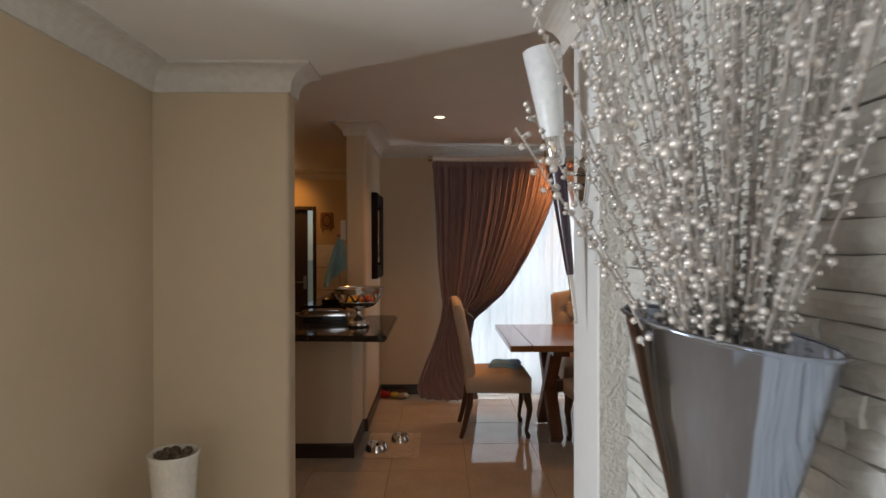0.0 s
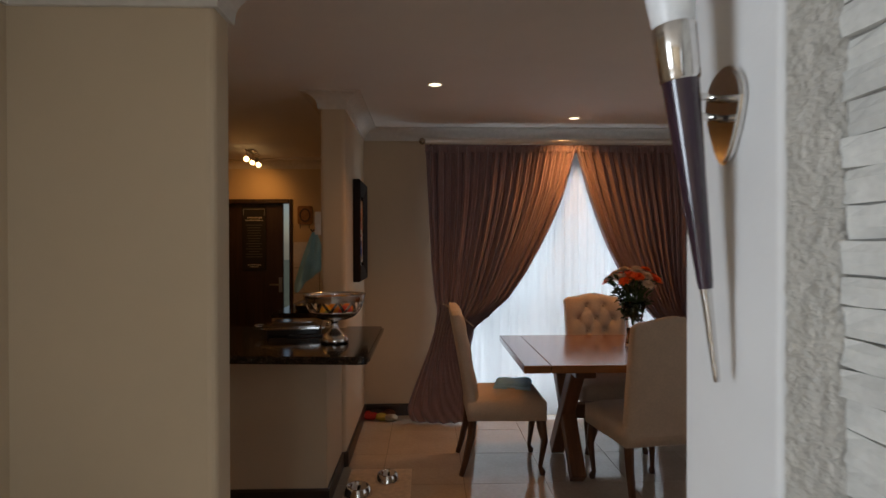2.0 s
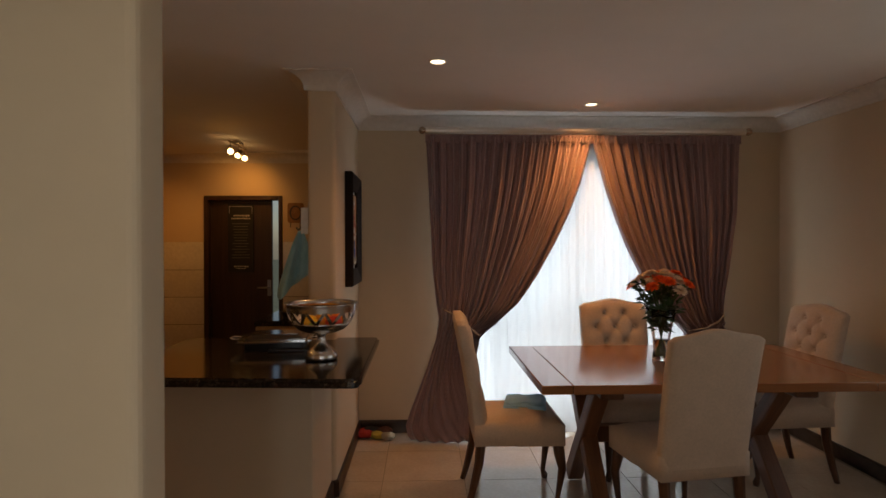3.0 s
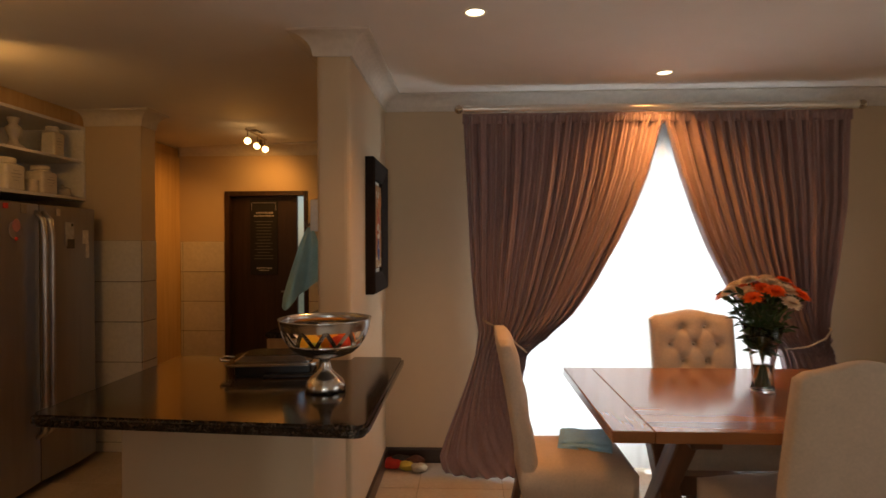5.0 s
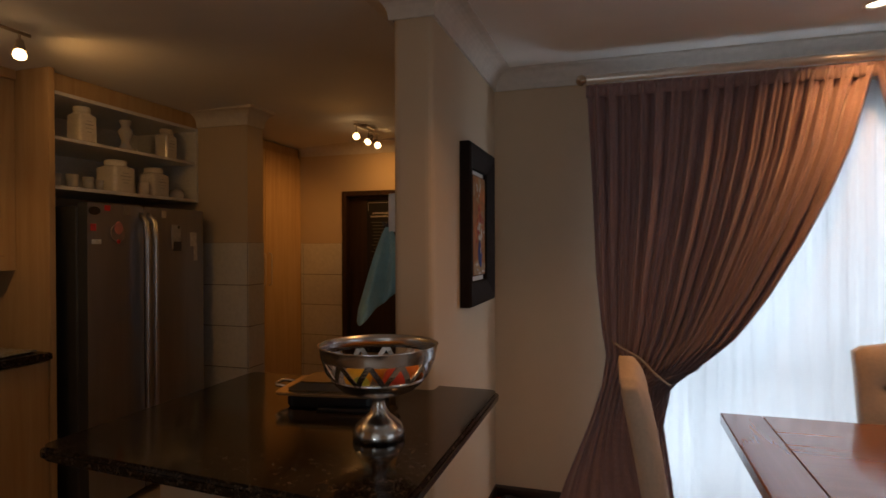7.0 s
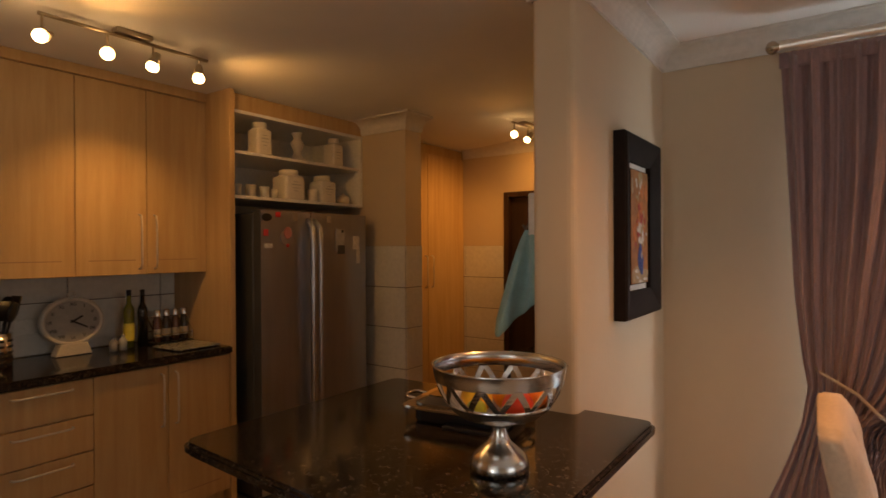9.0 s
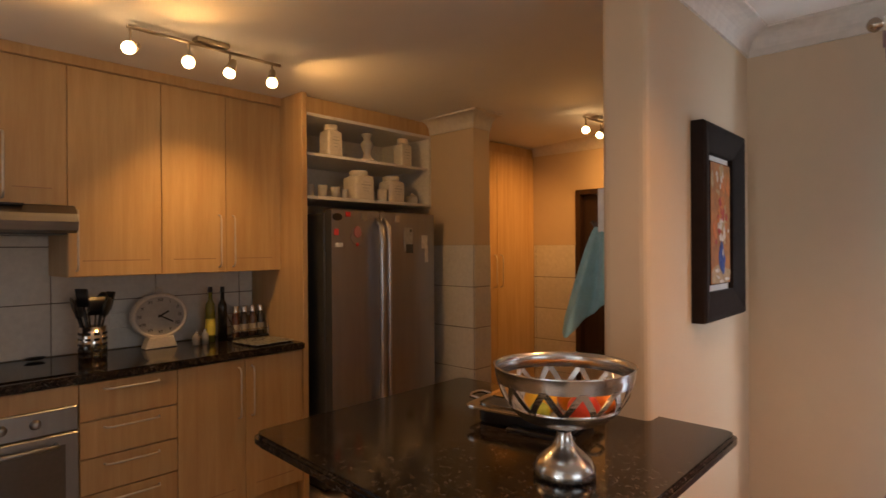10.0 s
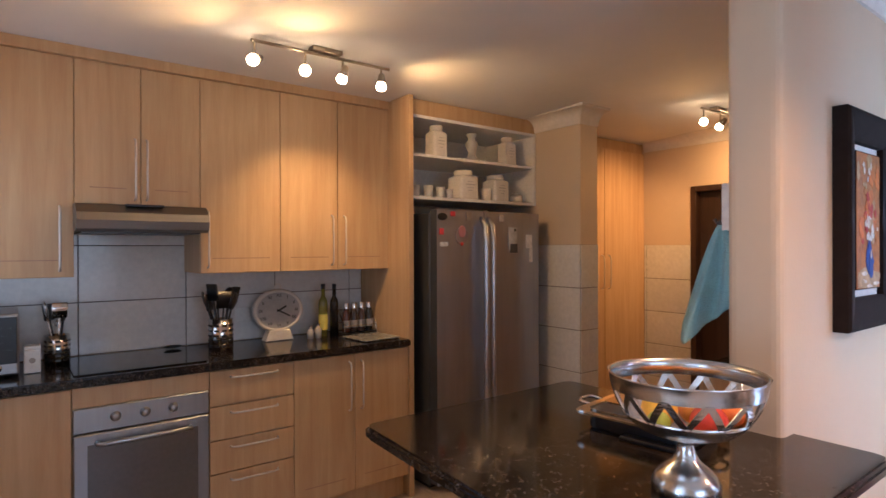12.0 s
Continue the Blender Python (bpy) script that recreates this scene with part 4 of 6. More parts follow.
VASEMETAL = mat("brushed_aluminium_vase", (0.31, 0.345, 0.43), 0.09, metal=1.0, vary=0.06, scale=3, stretch=(1, 1, 0.04))
vase = thing("floor_vase", (0.660, 0.838, 0.931), "flared brushed-metal vase filled with pearl twigs", "vase")
prof = [(0.0, 0.0), (0.055, 0.0), (0.058, 0.01), (0.047, 0.05), (0.046, 0.12), (0.056, 0.19), (0.075, 0.27), (0.097, 0.35), (0.121, 0.438), (0.124, 0.441), (0.119, 0.439), (0.093, 0.35), (0.069, 0.26), (0.04, 0.15), (0.0, 0.14)]
for name, outline in (("vessel", prof), ("rim", [(0.1215, 0.4375), (0.1238, 0.4395), (0.1238, 0.4425), (0.1215, 0.4437), (0.1192, 0.4425), (0.1192, 0.4395)])):
    bm = lathe(outline, 48)
    for v in bm.verts:
        if v.co.z > 0.2:
            v.co.z += 0.012 * (v.co.z - 0.2) / 0.24 - (v.co.x * 0.89 - v.co.y * 0.46) * 0.19 * (v.co.z - 0.2) / 0.26
    part(name, bm, VASEMETAL, vase, smooth=True)
TWIG = mat("silvered_twig", (0.40, 0.36, 0.33), 0.4, metal=0.2, vary=0.1)
PEARL = mat("silver_pearl_bead", (0.62, 0.58, 0.55), 0.08, metal=0.45, vary=0.08)
tw = thing("pearl_twigs", (0.658, 0.835, 1.15), "bunch of silver twigs with pearl beads in the vase", "dried arrangement")
ico = bmesh.new()
bmesh.ops.create_icosphere(ico, subdivisions=2, radius=1)
IV, IF = [v.co.copy() for v in ico.verts], [[v.index for v in f.verts] for f in ico.faces]
ico.free()


def twig(rr, k):
    a = rr.uniform(0, 2 * math.pi)
    lean = 0.05 + 0.66 * rr.random() ** 1.1
    if math.cos(a) > 0.5:
        lean *= 0.30
    elif math.cos(a) > 0.0:
        lean *= 0.6
    length = 0.80 - 0.80 * lean + rr.uniform(-0.06, 0.10)
    d = Vector((math.cos(a) * lean, math.sin(a) * lean, 1)).normalized()
    mouth = Vector((math.cos(a), math.sin(a), 0)) * min(0.095, 0.02 + 0.13 * lean * rr.uniform(0.5, 1.2))
    droop = Vector((math.cos(a), math.sin(a), -0.4)) * rr.uniform(0.0, 0.07) * (0.2 if math.cos(a) > -0.1 else 1.0)
    pts = [Vector((mouth.x * 0.3, mouth.y * 0.3, -0.02)), Vector((mouth.x * 0.8, mouth.y * 0.8, 0.12)), mouth + Vector((0, 0, 0.215))]
    for j in range(1, 10):
        t = j / 9
        pts.append(pts[2] + d * (length * t) + droop * t * t + 0.010 * Vector((noise.noise((t * 4, a, 1)), noise.noise((t * 4, a, 2)), 0)))
    bm = tube(pts, [0.0023 - 0.0012 * j / 11 for j in range(12)], 5)
    for f in bm.faces:
        f.smooth = True
    count = rr.randint(40, 56)
    for j in range(count):
        t = (0.02 + 0.98 * (j + rr.random()) / count) * 9
        i = min(8, int(t))
        p = pts[2 + i].lerp(pts[3 + i], t - i)
        off = Vector((rr.gauss(0, 1), rr.gauss(0, 1), rr.gauss(0.3, 0.7))).normalized() * rr.uniform(0.004, 0.018)
        r = rr.choice((0.0028, 0.0035, 0.0042, 0.0050))
        q = p + off
        vs = [bm.verts.new(q + c * r) for c in IV]
        for f in IF:
            face = bm.faces.new([vs[n] for n in f])
            face.material_index = 1
            face.smooth = True
        side = off.orthogonal().normalized() * 0.0007
        bm.faces.new([bm.verts.new(c) for c in (p + side, p - side, q - side * 0.7, q + side * 0.7)])
    return bm


rt = random.Random(21)
for k in range(70):
    part("twig", twig(rt, k), (TWIG, PEARL), tw)

pl = thing("planter", (-0.635, 2.19, 0), "tall cream ceramic planter with dried flowers", "planter")
part("pot", lathe([(0, 0), (0.062, 0), (0.066, 0.02), (0.064, 0.3), (0.070, 0.55), (0.083, 0.73), (0.088, 0.745), (0.087, 0.752), (0.080, 0.750), (0.074, 0.72), (0.0, 0.715)], 36), CERAMIC, pl, smooth=True)
DRIED = mat("dried_brown_petals", (0.22, 0.16, 0.10), 0.85, vary=0.3, scale=30, rand=0.2)
rp = random.Random(3)
for k in range(12):
    a = 2 * math.pi * k / 12 * 2.6
    r = 0.064 * math.sqrt(k / 12)
    bm = bmesh.new()
    for j in range(9):
        b = 2.4 * j
        rr_ = 0.004 + 0.0022 * j
        vs = [bm.verts.new((rr_ * math.cos(b + t), rr_ * math.sin(b + t), zz)) for t, zz in ((-0.9, -0.008), (0.9, -0.008), (0.6, 0.016 - 0.001 * j), (-0.6, 0.016 - 0.001 * j))]
        bm.faces.new(vs)
    ob = part("dried_flower", bm, DRIED, pl)
    ob.location = (r * math.cos(a), r * math.sin(a), 0.735 + 0.012 * (1 - k / 12))

# ---- lamps ----
def downlight(x, y):
    d = thing("downlight", (x, y, CEIL_Z), "round recessed ceiling downlight, lit", "ceiling light", "dining downlights")
    part("bezel", lathe([(0.047, -0.001), (0.052, -0.005), (0.047, -0.009), (0.040, -0.006), (0.038, -0.001)], 32), WHITE, d, smooth=True)
    part("bulb", lathe([(0, -0.0035), (0.030, -0.0045), (0.0385, -0.002)], 32), SPOTGLOW, d, smooth=True)
    return d


downlight(0.327, 4.455)
downlight(1.43, 5.365)

LAMPMETAL = mat("brushed_nickel_lamp", (0.42, 0.36, 0.28), 0.35, metal=1.0)


def lamp_head(parent, at, aim):
    """A short stem, a cup and a lit bulb that points along aim."""
    q = Vector(aim).to_track_quat("Z", "Y").to_matrix().to_4x4()
    m = Matrix.Translation(at) @ q
    h = part("head", lathe([(0, -0.055), (0.012, -0.055), (0.016, -0.045), (0.019, -0.028), (0.026, -0.005), (0.024, -0.005), (0.016, -0.026)], 20), LAMPMETAL, parent, smooth=True)
    h.matrix_local = m
    part("bulb", lathe([(0, -0.012), (0.015, -0.010), (0.024, 0.003), (0.026, 0.014), (0.022, 0.026), (0.010, 0.032), (0, 0.033)], 20), BULB, h, "lit halogen bulb", smooth=True)
    return h


def lamp_track(x, y0, y1, heads, label):
    ym = (y0 + y1) / 2
    tr = thing("track_light", (x, ym, ceil_at(x)), label, "ceiling light", "ceiling track lights")
    part("ceiling_plate", box(-0.03, 0.03, -0.075, 0.075, -0.022, 0.001, 0.005, 2), LAMPMETAL, tr)
    part("rail", tube([(0, y0 - ym, -0.030), (0, y1 - ym, -0.030)], 0.0075, 10), LAMPMETAL, tr)
    for s in (-0.05, 0.05):
        part("stem", tube([(0, s, -0.020), (0, s, -0.030)], 0.006, 8), LAMPMETAL, tr)
    for y, aim in heads:
        part("stem", tube([(0, y - ym, -0.032), (0, y - ym, -0.085)], 0.005, 8), LAMPMETAL, tr)
        lamp_head(tr, (0, y - ym, -0.113), aim)
    return tr


TX = -2.0
lamp_track(TX, 3.742, 4.440, [(3.755, (0.5, -0.7, -0.4)), (3.99, (0.55, -0.3, -0.55)), (4.18, (-0.2, -0.25, -0.9)), (4.395, (0.1, -0.1, -1.0))], "brushed nickel four-lamp ceiling track, lit")
lamp_track(-1.49, 6.54, 7.0, [(6.57, (0.3, -0.7, -0.5)), (6.79, (-0.5, -0.2, -0.7)), (6.96, (0.5, -0.3, -0.7))], "brushed nickel three-lamp ceiling track in the scullery, lit")
SOFTWARM, AMBER = (1.0, 0.43, 0.12), (1.0, 0.43, 0.09)
for nm, eye, target, w, cone in (
    ("track_beam", (TX - 0.03, 4.17, 2.27), (UX, 4.30, 1.20), 22, 92),
    ("track_beam", (TX + 0.03, 3.97, 2.28), (-0.8, 3.5, 1.95), 13, 150),
    ("track_beam", (TX + 0.02, 3.73, 2.28), (-1.6, 2.7, 1.95), 11, 150),
    ("track_beam", (TX + 0.01, 4.43, 2.28), (-1.9, 5.9, 1.9), 10, 140),
    ("scullery_beam", (-1.56, 6.79, 2.27), (-2.48, 7.0, 1.55), 32, 85),
    ("scullery_beam", (-1.48, 6.98, 2.27), (-1.7, 7.41, 1.8), 15, 140),
    ("scullery_beam", (-1.48, 6.54, 2.28), (-1.2, 5.2, 1.4), 9, 140),
    ("downlight_beam", (0.327, 4.455, CEIL_Z - 0.012), (0.327, 4.455, 0), 55, 118),
    ("downlight_beam", (1.43, 5.365, CEIL_Z - 0.012), (1.43, 5.365, 0), 98, 132),
):
    spot_lamp(nm, eye, target, w, {"downlight_beam": SOFTWARM, "scullery_beam": AMBER}.get(nm, WARM), cone, 0.03, 1.0)

# ---- dining: flowers, cloth, toys, pet bowls ----
fv = thing("flower_vase", (1.66, 4.72, 0.786), "clear glass vase with orange and cream flowers", "vase")
part("glass", lathe([(0, 0), (0.050, 0), (0.052, 0.012), (0.045, 0.05), (0.050, 0.13), (0.066, 0.22), (0.092, 0.305), (0.089, 0.305), (0.062, 0.22), (0.046, 0.13), (0.041, 0.05), (0.046, 0.016), (0, 0.014)], 32), GLASS, fv, smooth=True)
part("water", lathe([(0, 0.0155), (0.042, 0.018), (0.0395, 0.05), (0.043, 0.12), (0, 0.12)], 24), glass("greenish_water", (0.75, 0.85, 0.7), 0.0, 1.33), fv, smooth=True)
rf = random.Random(11)
STEM = mat("green_stem", (0.06, 0.12, 0.04), 0.5)
for k in range(24):
    a, r = 2.4 * k, 0.175 * math.sqrt((k + 0.3) / 24)
    head = Vector((r * math.cos(a), r * math.sin(a), 0.52 - 3.0 * r * r + rf.uniform(-0.015, 0.015)))
    out = Vector((head.x * 2.4, head.y * 2.4, 0.55)).normalized()
    bm = tube([(-0.15 * head.x, -0.15 * head.y, 0.02), (0.10 * head.x, 0.10 * head.y, 0.2), (0.5 * head.x, 0.5 * head.y, 0.36), head - out * 0.005], 0.0042, 5)
    part("stem", bm, STEM, fv)
    bm = bmesh.new()
    size = rf.uniform(0.048, 0.060)
    for ring, (n, rad, lift) in enumerate(((17, 1.0, 0.05), (15, 0.86, 0.22), (12, 0.66, 0.42), (8, 0.42, 0.55))):
        for j in range(n):
            b = 2 * math.pi * j / n + ring * 0.3 + rf.uniform(-0.1, 0.1)
            R_ = size * rad * rf.uniform(0.88, 1.1)
            u, w_ = Vector((math.cos(b), math.sin(b), 0)), Vector((-math.sin(b), math.cos(b), 0)) * size * 0.14
            up = Vector((0, 0, 1))
            vs = [bm.verts.new(p) for p in (u * 0.005 - w_ * 0.4, u * 0.005 + w_ * 0.4, u * R_ * 0.6 + w_ + up * size * lift * 0.6, u * R_ + up * size * (lift * 0.7), u * R_ * 0.6 - w_ + up * size * lift * 0.6)]
            bm.faces.new(vs)
    cream = rf.random() < 0.34
    fl = part("flower", bm, CREAMPETAL if cream else ORANGE, fv, "cream flower head" if cream else "")
    fl.matrix_local = Matrix.Translation(head) @ out.to_track_quat("Z", "Y").to_matrix().to_4x4()
for k in range(300):
    a, r, zz = rf.uniform(0, 6.28), rf.uniform(0.02, 0.165), rf.uniform(0.17, 0.46)
    r *= 0.25 + 0.15 * min(1.0, max(0.0, zz - 0.14) / 0.11) + 0.60 * max(0.0, zz - 0.25) / 0.21
    L_ = rf.uniform(0.04, 0.075)
    bm = bmesh.new()
    vs = [bm.verts.new(p) for p in ((0, 0, 0), (L_ * 0.5, L_ * 0.22, 0.006), (L_, 0, -0.004), (L_ * 0.5, -L_ * 0.22, 0.006))]
    bm.faces.new(vs)
    lf = part("leaf", bm, LEAF, fv)
    lf.matrix_local = Matrix.Translation((r * math.cos(a), r * math.sin(a), zz)) @ pose(0, 0, 0, rf.uniform(-60, 60), rf.uniform(-70, 20), math.degrees(a) + rf.uniform(-50, 50))

BLUECLOTH = mat("folded_blue_cloth", (0.36, 0.66, 0.92), 0.85, vary=0.08, scale=20, bump=0.3, bump_scale=200)
bc = thing("folded_cloth", (0.865, 4.83, 0.502), "folded pale blue cloth lying on a chair seat", "cloth", rz=-12)
for k, (sx_, sy_, zz) in enumerate(((0.125, 0.135, 0.0), (0.118, 0.128, 0.008), (0.108, 0.10, 0.016))):
    bm = bmesh.new()
    n = 10
    rows = [[bm.verts.new((sx_ * (-1 + 2 * i / n) + 0.004 * noise.noise((i, j, k)), sy_ * (-1 + 2 * j / n), zz * (1.2 + 0.5 * i / n) + 0.011 * noise.noise((i * 0.3, j * 0.3, k * 2.0)) + 0.006)) for j in range(n + 1)] for i in range(n + 1)]
    for p, q in zip(rows, rows[1:]):
        for j in range(n):
            bm.faces.new((p[j], q[j], q[j + 1], p[j + 1]))
    ob = part("fold", bm, BLUECLOTH, bc, smooth=True)
    ob.modifiers.new("thick", "SOLIDIFY").thickness = 0.007

mt = thing("feeding_mat", (-0.02, 4.385, 0.0005), "thin beige pet feeding mat on the tiles", "mat")
part("pad", box(-0.20, 0.195, -0.265, 0.265, 0, 0.004, 0.0015), mat("beige_mat_rubber", (0.60, 0.49, 0.37), 0.6, vary=0.15, scale=30, bump=0.5, bump_scale=120), mt)
for x, y, r in ((-0.135, 4.285, 0.085), (0.025, 4.47, 0.075)):
    b = thing("pet_bowl", (x, y, 0.005), "small stainless steel pet bowl", "bowl", "pet bowls")
    part("dish", lathe([(0, 0.004), (r * 0.6, 0.004), (r * 0.72, 0.045), (r * 0.76, 0.049), (r * 0.80, 0.045), (r, 0.002), (r, 0.0), (0, 0.0)], 28), CHROME, b, smooth=True)
for x, y, c, lab, s in ((-0.205, 5.72, (0.45, 0.03, 0.02), "small red soft dog toy", 0.045), (-0.11, 5.70, (0.55, 0.40, 0.06), "small yellow soft dog toy", 0.040), (-0.02, 5.66, (0.50, 0.42, 0.30), "pale rope dog toy", 0.038), (-0.16, 5.76, (0.03, 0.03, 0.035), "small black soft dog toy", 0.05), (-0.06, 5.745, (0.10, 0.035, 0.02), "brown chewed dog toy", 0.045)):
    bm = bmesh.new()
    bmesh.ops.create_icosphere(bm, subdivisions=3, radius=s)
    for v in bm.verts:
        v.co *= 1 + 0.45 * noise.noise(v.co * 28 + Vector((x * 50, 0, 0)))
        v.co.x *= 1.35
        v.co.z *= 0.75
    lo = min(v.co.z for v in bm.verts)
    ob = to_object("dog_toy", bm, mat("plush_" + lab.split()[1], c, 0.9, vary=0.2, scale=20, bump=0.6, bump_scale=150), smooth=True)
    ob.location = (x, y, -lo + 0.0005)
    tagged(ob, lab, "toy", "toys on the floor")

# painting inside the frame
OIL = [mat("oil_" + n, c, 0.55, vary=0.3, scale=25, bump=0.25, bump_scale=90) for n, c in (("ochre", (0.36, 0.13, 0.018)), ("orange", (0.50, 0.14, 0.012)), ("red", (0.36, 0.022, 0.014)), ("white", (0.60, 0.55, 0.48)), ("blue", (0.015, 0.05, 0.26)), ("sand", (0.40, 0.27, 0.13)))]
rq = random.Random(5)
PW, PH = 0.118, 0.238
part("canvas_block", box(0.012, 0.027, -PW - 0.004, PW + 0.004, -PH - 0.004, PH + 0.004, 0.001), FRAMEBLACK, pic, "black raised canvas block")
part("canvas", box(0.027, 0.0285, -PW, PW, -PH, PH), OIL[0], pic, "ochre painted canvas")


def dab(cy, cz, ry, rz_, m, layer, turn=0.0):
    """One thick stroke of paint on the canvas, kept inside its edges."""
    n = 13
    bm = prism([(ry * math.cos(6.283 * k / n + turn) * rq.uniform(0.7, 1.25), rz_ * math.sin(6.283 * k / n + turn) * rq.uniform(0.7, 1.25)) for k in range(n)], 0, 0.0009)
    for v in bm.verts:
        v.co.x = min(PW - 0.001, max(0.001 - PW, v.co.x + cy)) - cy
        v.co.y = min(PH - 0.001, max(0.001 - PH, v.co.y + cz)) - cz
    bmesh.ops.transform(bm, matrix=Matrix(((0, 0, 1, 0), (1, 0, 0, 0), (0, 1, 0, 0), (0, 0, 0, 1))), verts=bm.verts[:])
    part("paint_dab", bm, m, pic).location = (0.0286 + 0.0006 * layer + rq.uniform(0.0, 0.0003), cy, cz)


for k in range(22):
    dab(rq.uniform(-0.11, 0.11), rq.uniform(-0.05, 0.23), rq.uniform(0.012, 0.035), rq.uniform(0.015, 0.04), (OIL[1], OIL[0], OIL[5])[k % 3], 0)
dab(0.0, -0.205, 0.13, 0.04, OIL[5], 1)
for k in range(8):
    dab(rq.uniform(-0.09, 0.09), rq.uniform(-0.235, -0.185), 0.03, 0.008, (OIL[3], OIL[5])[k % 2], 2)
for k in range(9):
    dab(rq.uniform(-0.06, 0.07), rq.uniform(0.12, 0.20), rq.uniform(0.006, 0.014), rq.uniform(0.008, 0.016), (OIL[3], OIL[5])[k % 2], 2)
for k in range(16):
    dab(rq.gauss(-0.01, 0.035), rq.gauss(0.055, 0.03), rq.uniform(0.008, 0.020), rq.uniform(0.008, 0.020), OIL[2] if k % 4 else OIL[1], 3)
for k in range(18):
    dab(rq.gauss(0.0, 0.035), rq.gauss(-0.025, 0.03), rq.uniform(0.007, 0.016), rq.uniform(0.008, 0.017), OIL[3] if k % 3 else OIL[2], 4)
dab(0.0, -0.13, 0.032, 0.055, OIL[4], 3)
dab(0.018, -0.16, 0.026, 0.04, OIL[4], 4)
for k in range(5):
    dab(rq.uniform(-0.02, 0.03), rq.uniform(-0.17, -0.10), 0.006, 0.018, OIL[3] if k == 0 else OIL[4], 5)

# ---- island things ----
PEWTER = mat("polished_pewter", (0.66, 0.65, 0.64), 0.22, metal=1.0, vary=0.05, scale=12)
bw = thing("fruit_bowl", (-0.245, 4.145, 0.921), "polished pewter footed bowl pierced with triangles", "bowl")
part("foot", lathe([(0, 0.0), (0.073, 0.0), (0.0765, 0.007), (0.0755, 0.022), (0.066, 0.041), (0.047, 0.057), (0.030, 0.072), (0.0215, 0.090), (0.0185, 0.108), (0.021, 0.118), (0.032, 0.126), (0.0, 0.128)], 40), PEWTER, bw, smooth=True)
def bowl_r(z):
    return interp([(0.126, 0.03), (0.132, 0.075), (0.145, 0.108), (0.165, 0.131), (0.20, 0.154), (0.24, 0.167), (0.29, 0.175)], z)
cup = [(bowl_r(z), z) for z in (0.126, 0.132, 0.145, 0.160, 0.172, 0.181)]
part("cup", lathe([(0, 0.126)] + cup + [(r - 0.004, z + 0.001) for r, z in cup[::-1][:-1]] + [(0, 0.131)], 56), PEWTER, bw, smooth=True)
part("rim", lathe([(bowl_r(z), z) for z in (0.234, 0.25, 0.268)] + [(0.1745, 0.273), (0.168, 0.272)] + [(bowl_r(z) - 0.005, z) for z in (0.26, 0.234)] + [(bowl_r(0.234), 0.234)], 64), PEWTER, bw, smooth=True)
N = 12
for k in range(2 * N):
    a0, a1 = math.pi * k / N, math.pi * (k + 1) / N
    z0, z1 = (0.176, 0.238) if k % 2 == 0 else (0.238, 0.176)
    bm = bmesh.new()
    rows = []
    for j in range(7):
        t = j / 6
        a, z = a0 + (a1 - a0) * t, z0 + (z1 - z0) * t
        hw = 0.055
        rows.append([bm.verts.new((rr_ * math.cos(a + s * hw), rr_ * math.sin(a + s * hw), z)) for rr_, s in ((bowl_r(z), -1), (bowl_r(z), 1), (bowl_r(z) - 0.004, 1), (bowl_r(z) - 0.004, -1))])
    for p, q in zip(rows, rows[1:]):
        for i in range(4):
            bm.faces.new((p[i], p[(i + 1) % 4], q[(i + 1) % 4], q[i]))
    bm.faces.new(rows[0]), bm.faces.new(rows[-1][::-1])
    bmesh.ops.recalc_face_normals(bm, faces=bm.faces[:])
    part("lattice_strut", bm, PEWTER, bw)
def fruit(name, x, y, z, r, colour, label, sq=0.92):
    bm = bmesh.new()
    bmesh.ops.create_uvsphere(bm, u_segments=24, v_segments=14, radius=r)
    for v in bm.verts:
        v.co.z *= sq
        d = math.hypot(v.co.x, v.co.y) / r
        v.co.z -= 0.12 * r * math.exp(-(d / 0.3) ** 2) * (1 if v.co.z > 0 else -1)
    ob = to_object(name, bm, mat(name + "_skin_" + label.split()[0], colour, 0.4, vary=0.15, scale=20, bump=0.15, bump_scale=150), smooth=True)
    ob.location = (-0.245 + x, 4.145 + y, 0.921 + z)
    tagged(ob, label, "fruit", "fruit in the bowl")
fruit("lemon", -0.055, -0.02, 0.178, 0.042, (0.80, 0.48, 0.03), "yellow lemon lying in the pewter bowl")
fruit("mango", -0.005, 0.06, 0.179, 0.045, (0.82, 0.36, 0.03), "orange-yellow mango lying in the pewter bowl")
fruit("apple", 0.06, -0.01, 0.174, 0.040, (0.60, 0.05, 0.02), "red apple lying in the pewter bowl")
fruit("orange", 0.065, 0.068, 0.182, 0.036, (0.85, 0.24, 0.02), "orange fruit lying in the pewter bowl")
fruit("lime", -0.02, -0.078, 0.168, 0.026, (0.30, 0.38, 0.04), "green lime lying in the pewter bowl")

tray = thing("serving_dish", (-0.55, 4.47, 0.921), "black rectangular serving dish with a silver lid", "serving dish", rz=8)
part("base", prism(rounded([(-0.15, -0.11), (0.17, -0.11), (0.17, 0.11), (-0.15, 0.11)], 0.03), 0, 0.045, 0.006, 2), BLACK, tray)
bm = prism(rounded([(-0.185, -0.14), (0.20, -0.14), (0.20, 0.14), (-0.185, 0.14)], 0.04), 0.046, 0.056, 0.003, 2)
part("rim", bm, CHROME, tray)
bm = prism(rounded([(-0.15, -0.11), (0.17, -0.11), (0.17, 0.11), (-0.15, 0.11)], 0.03), 0.0565, 0.082, 0.004, 2)
for v in bm.verts:
    if v.co.z > 0.07:
        v.co.x *= 0.78
        v.co.y *= 0.72
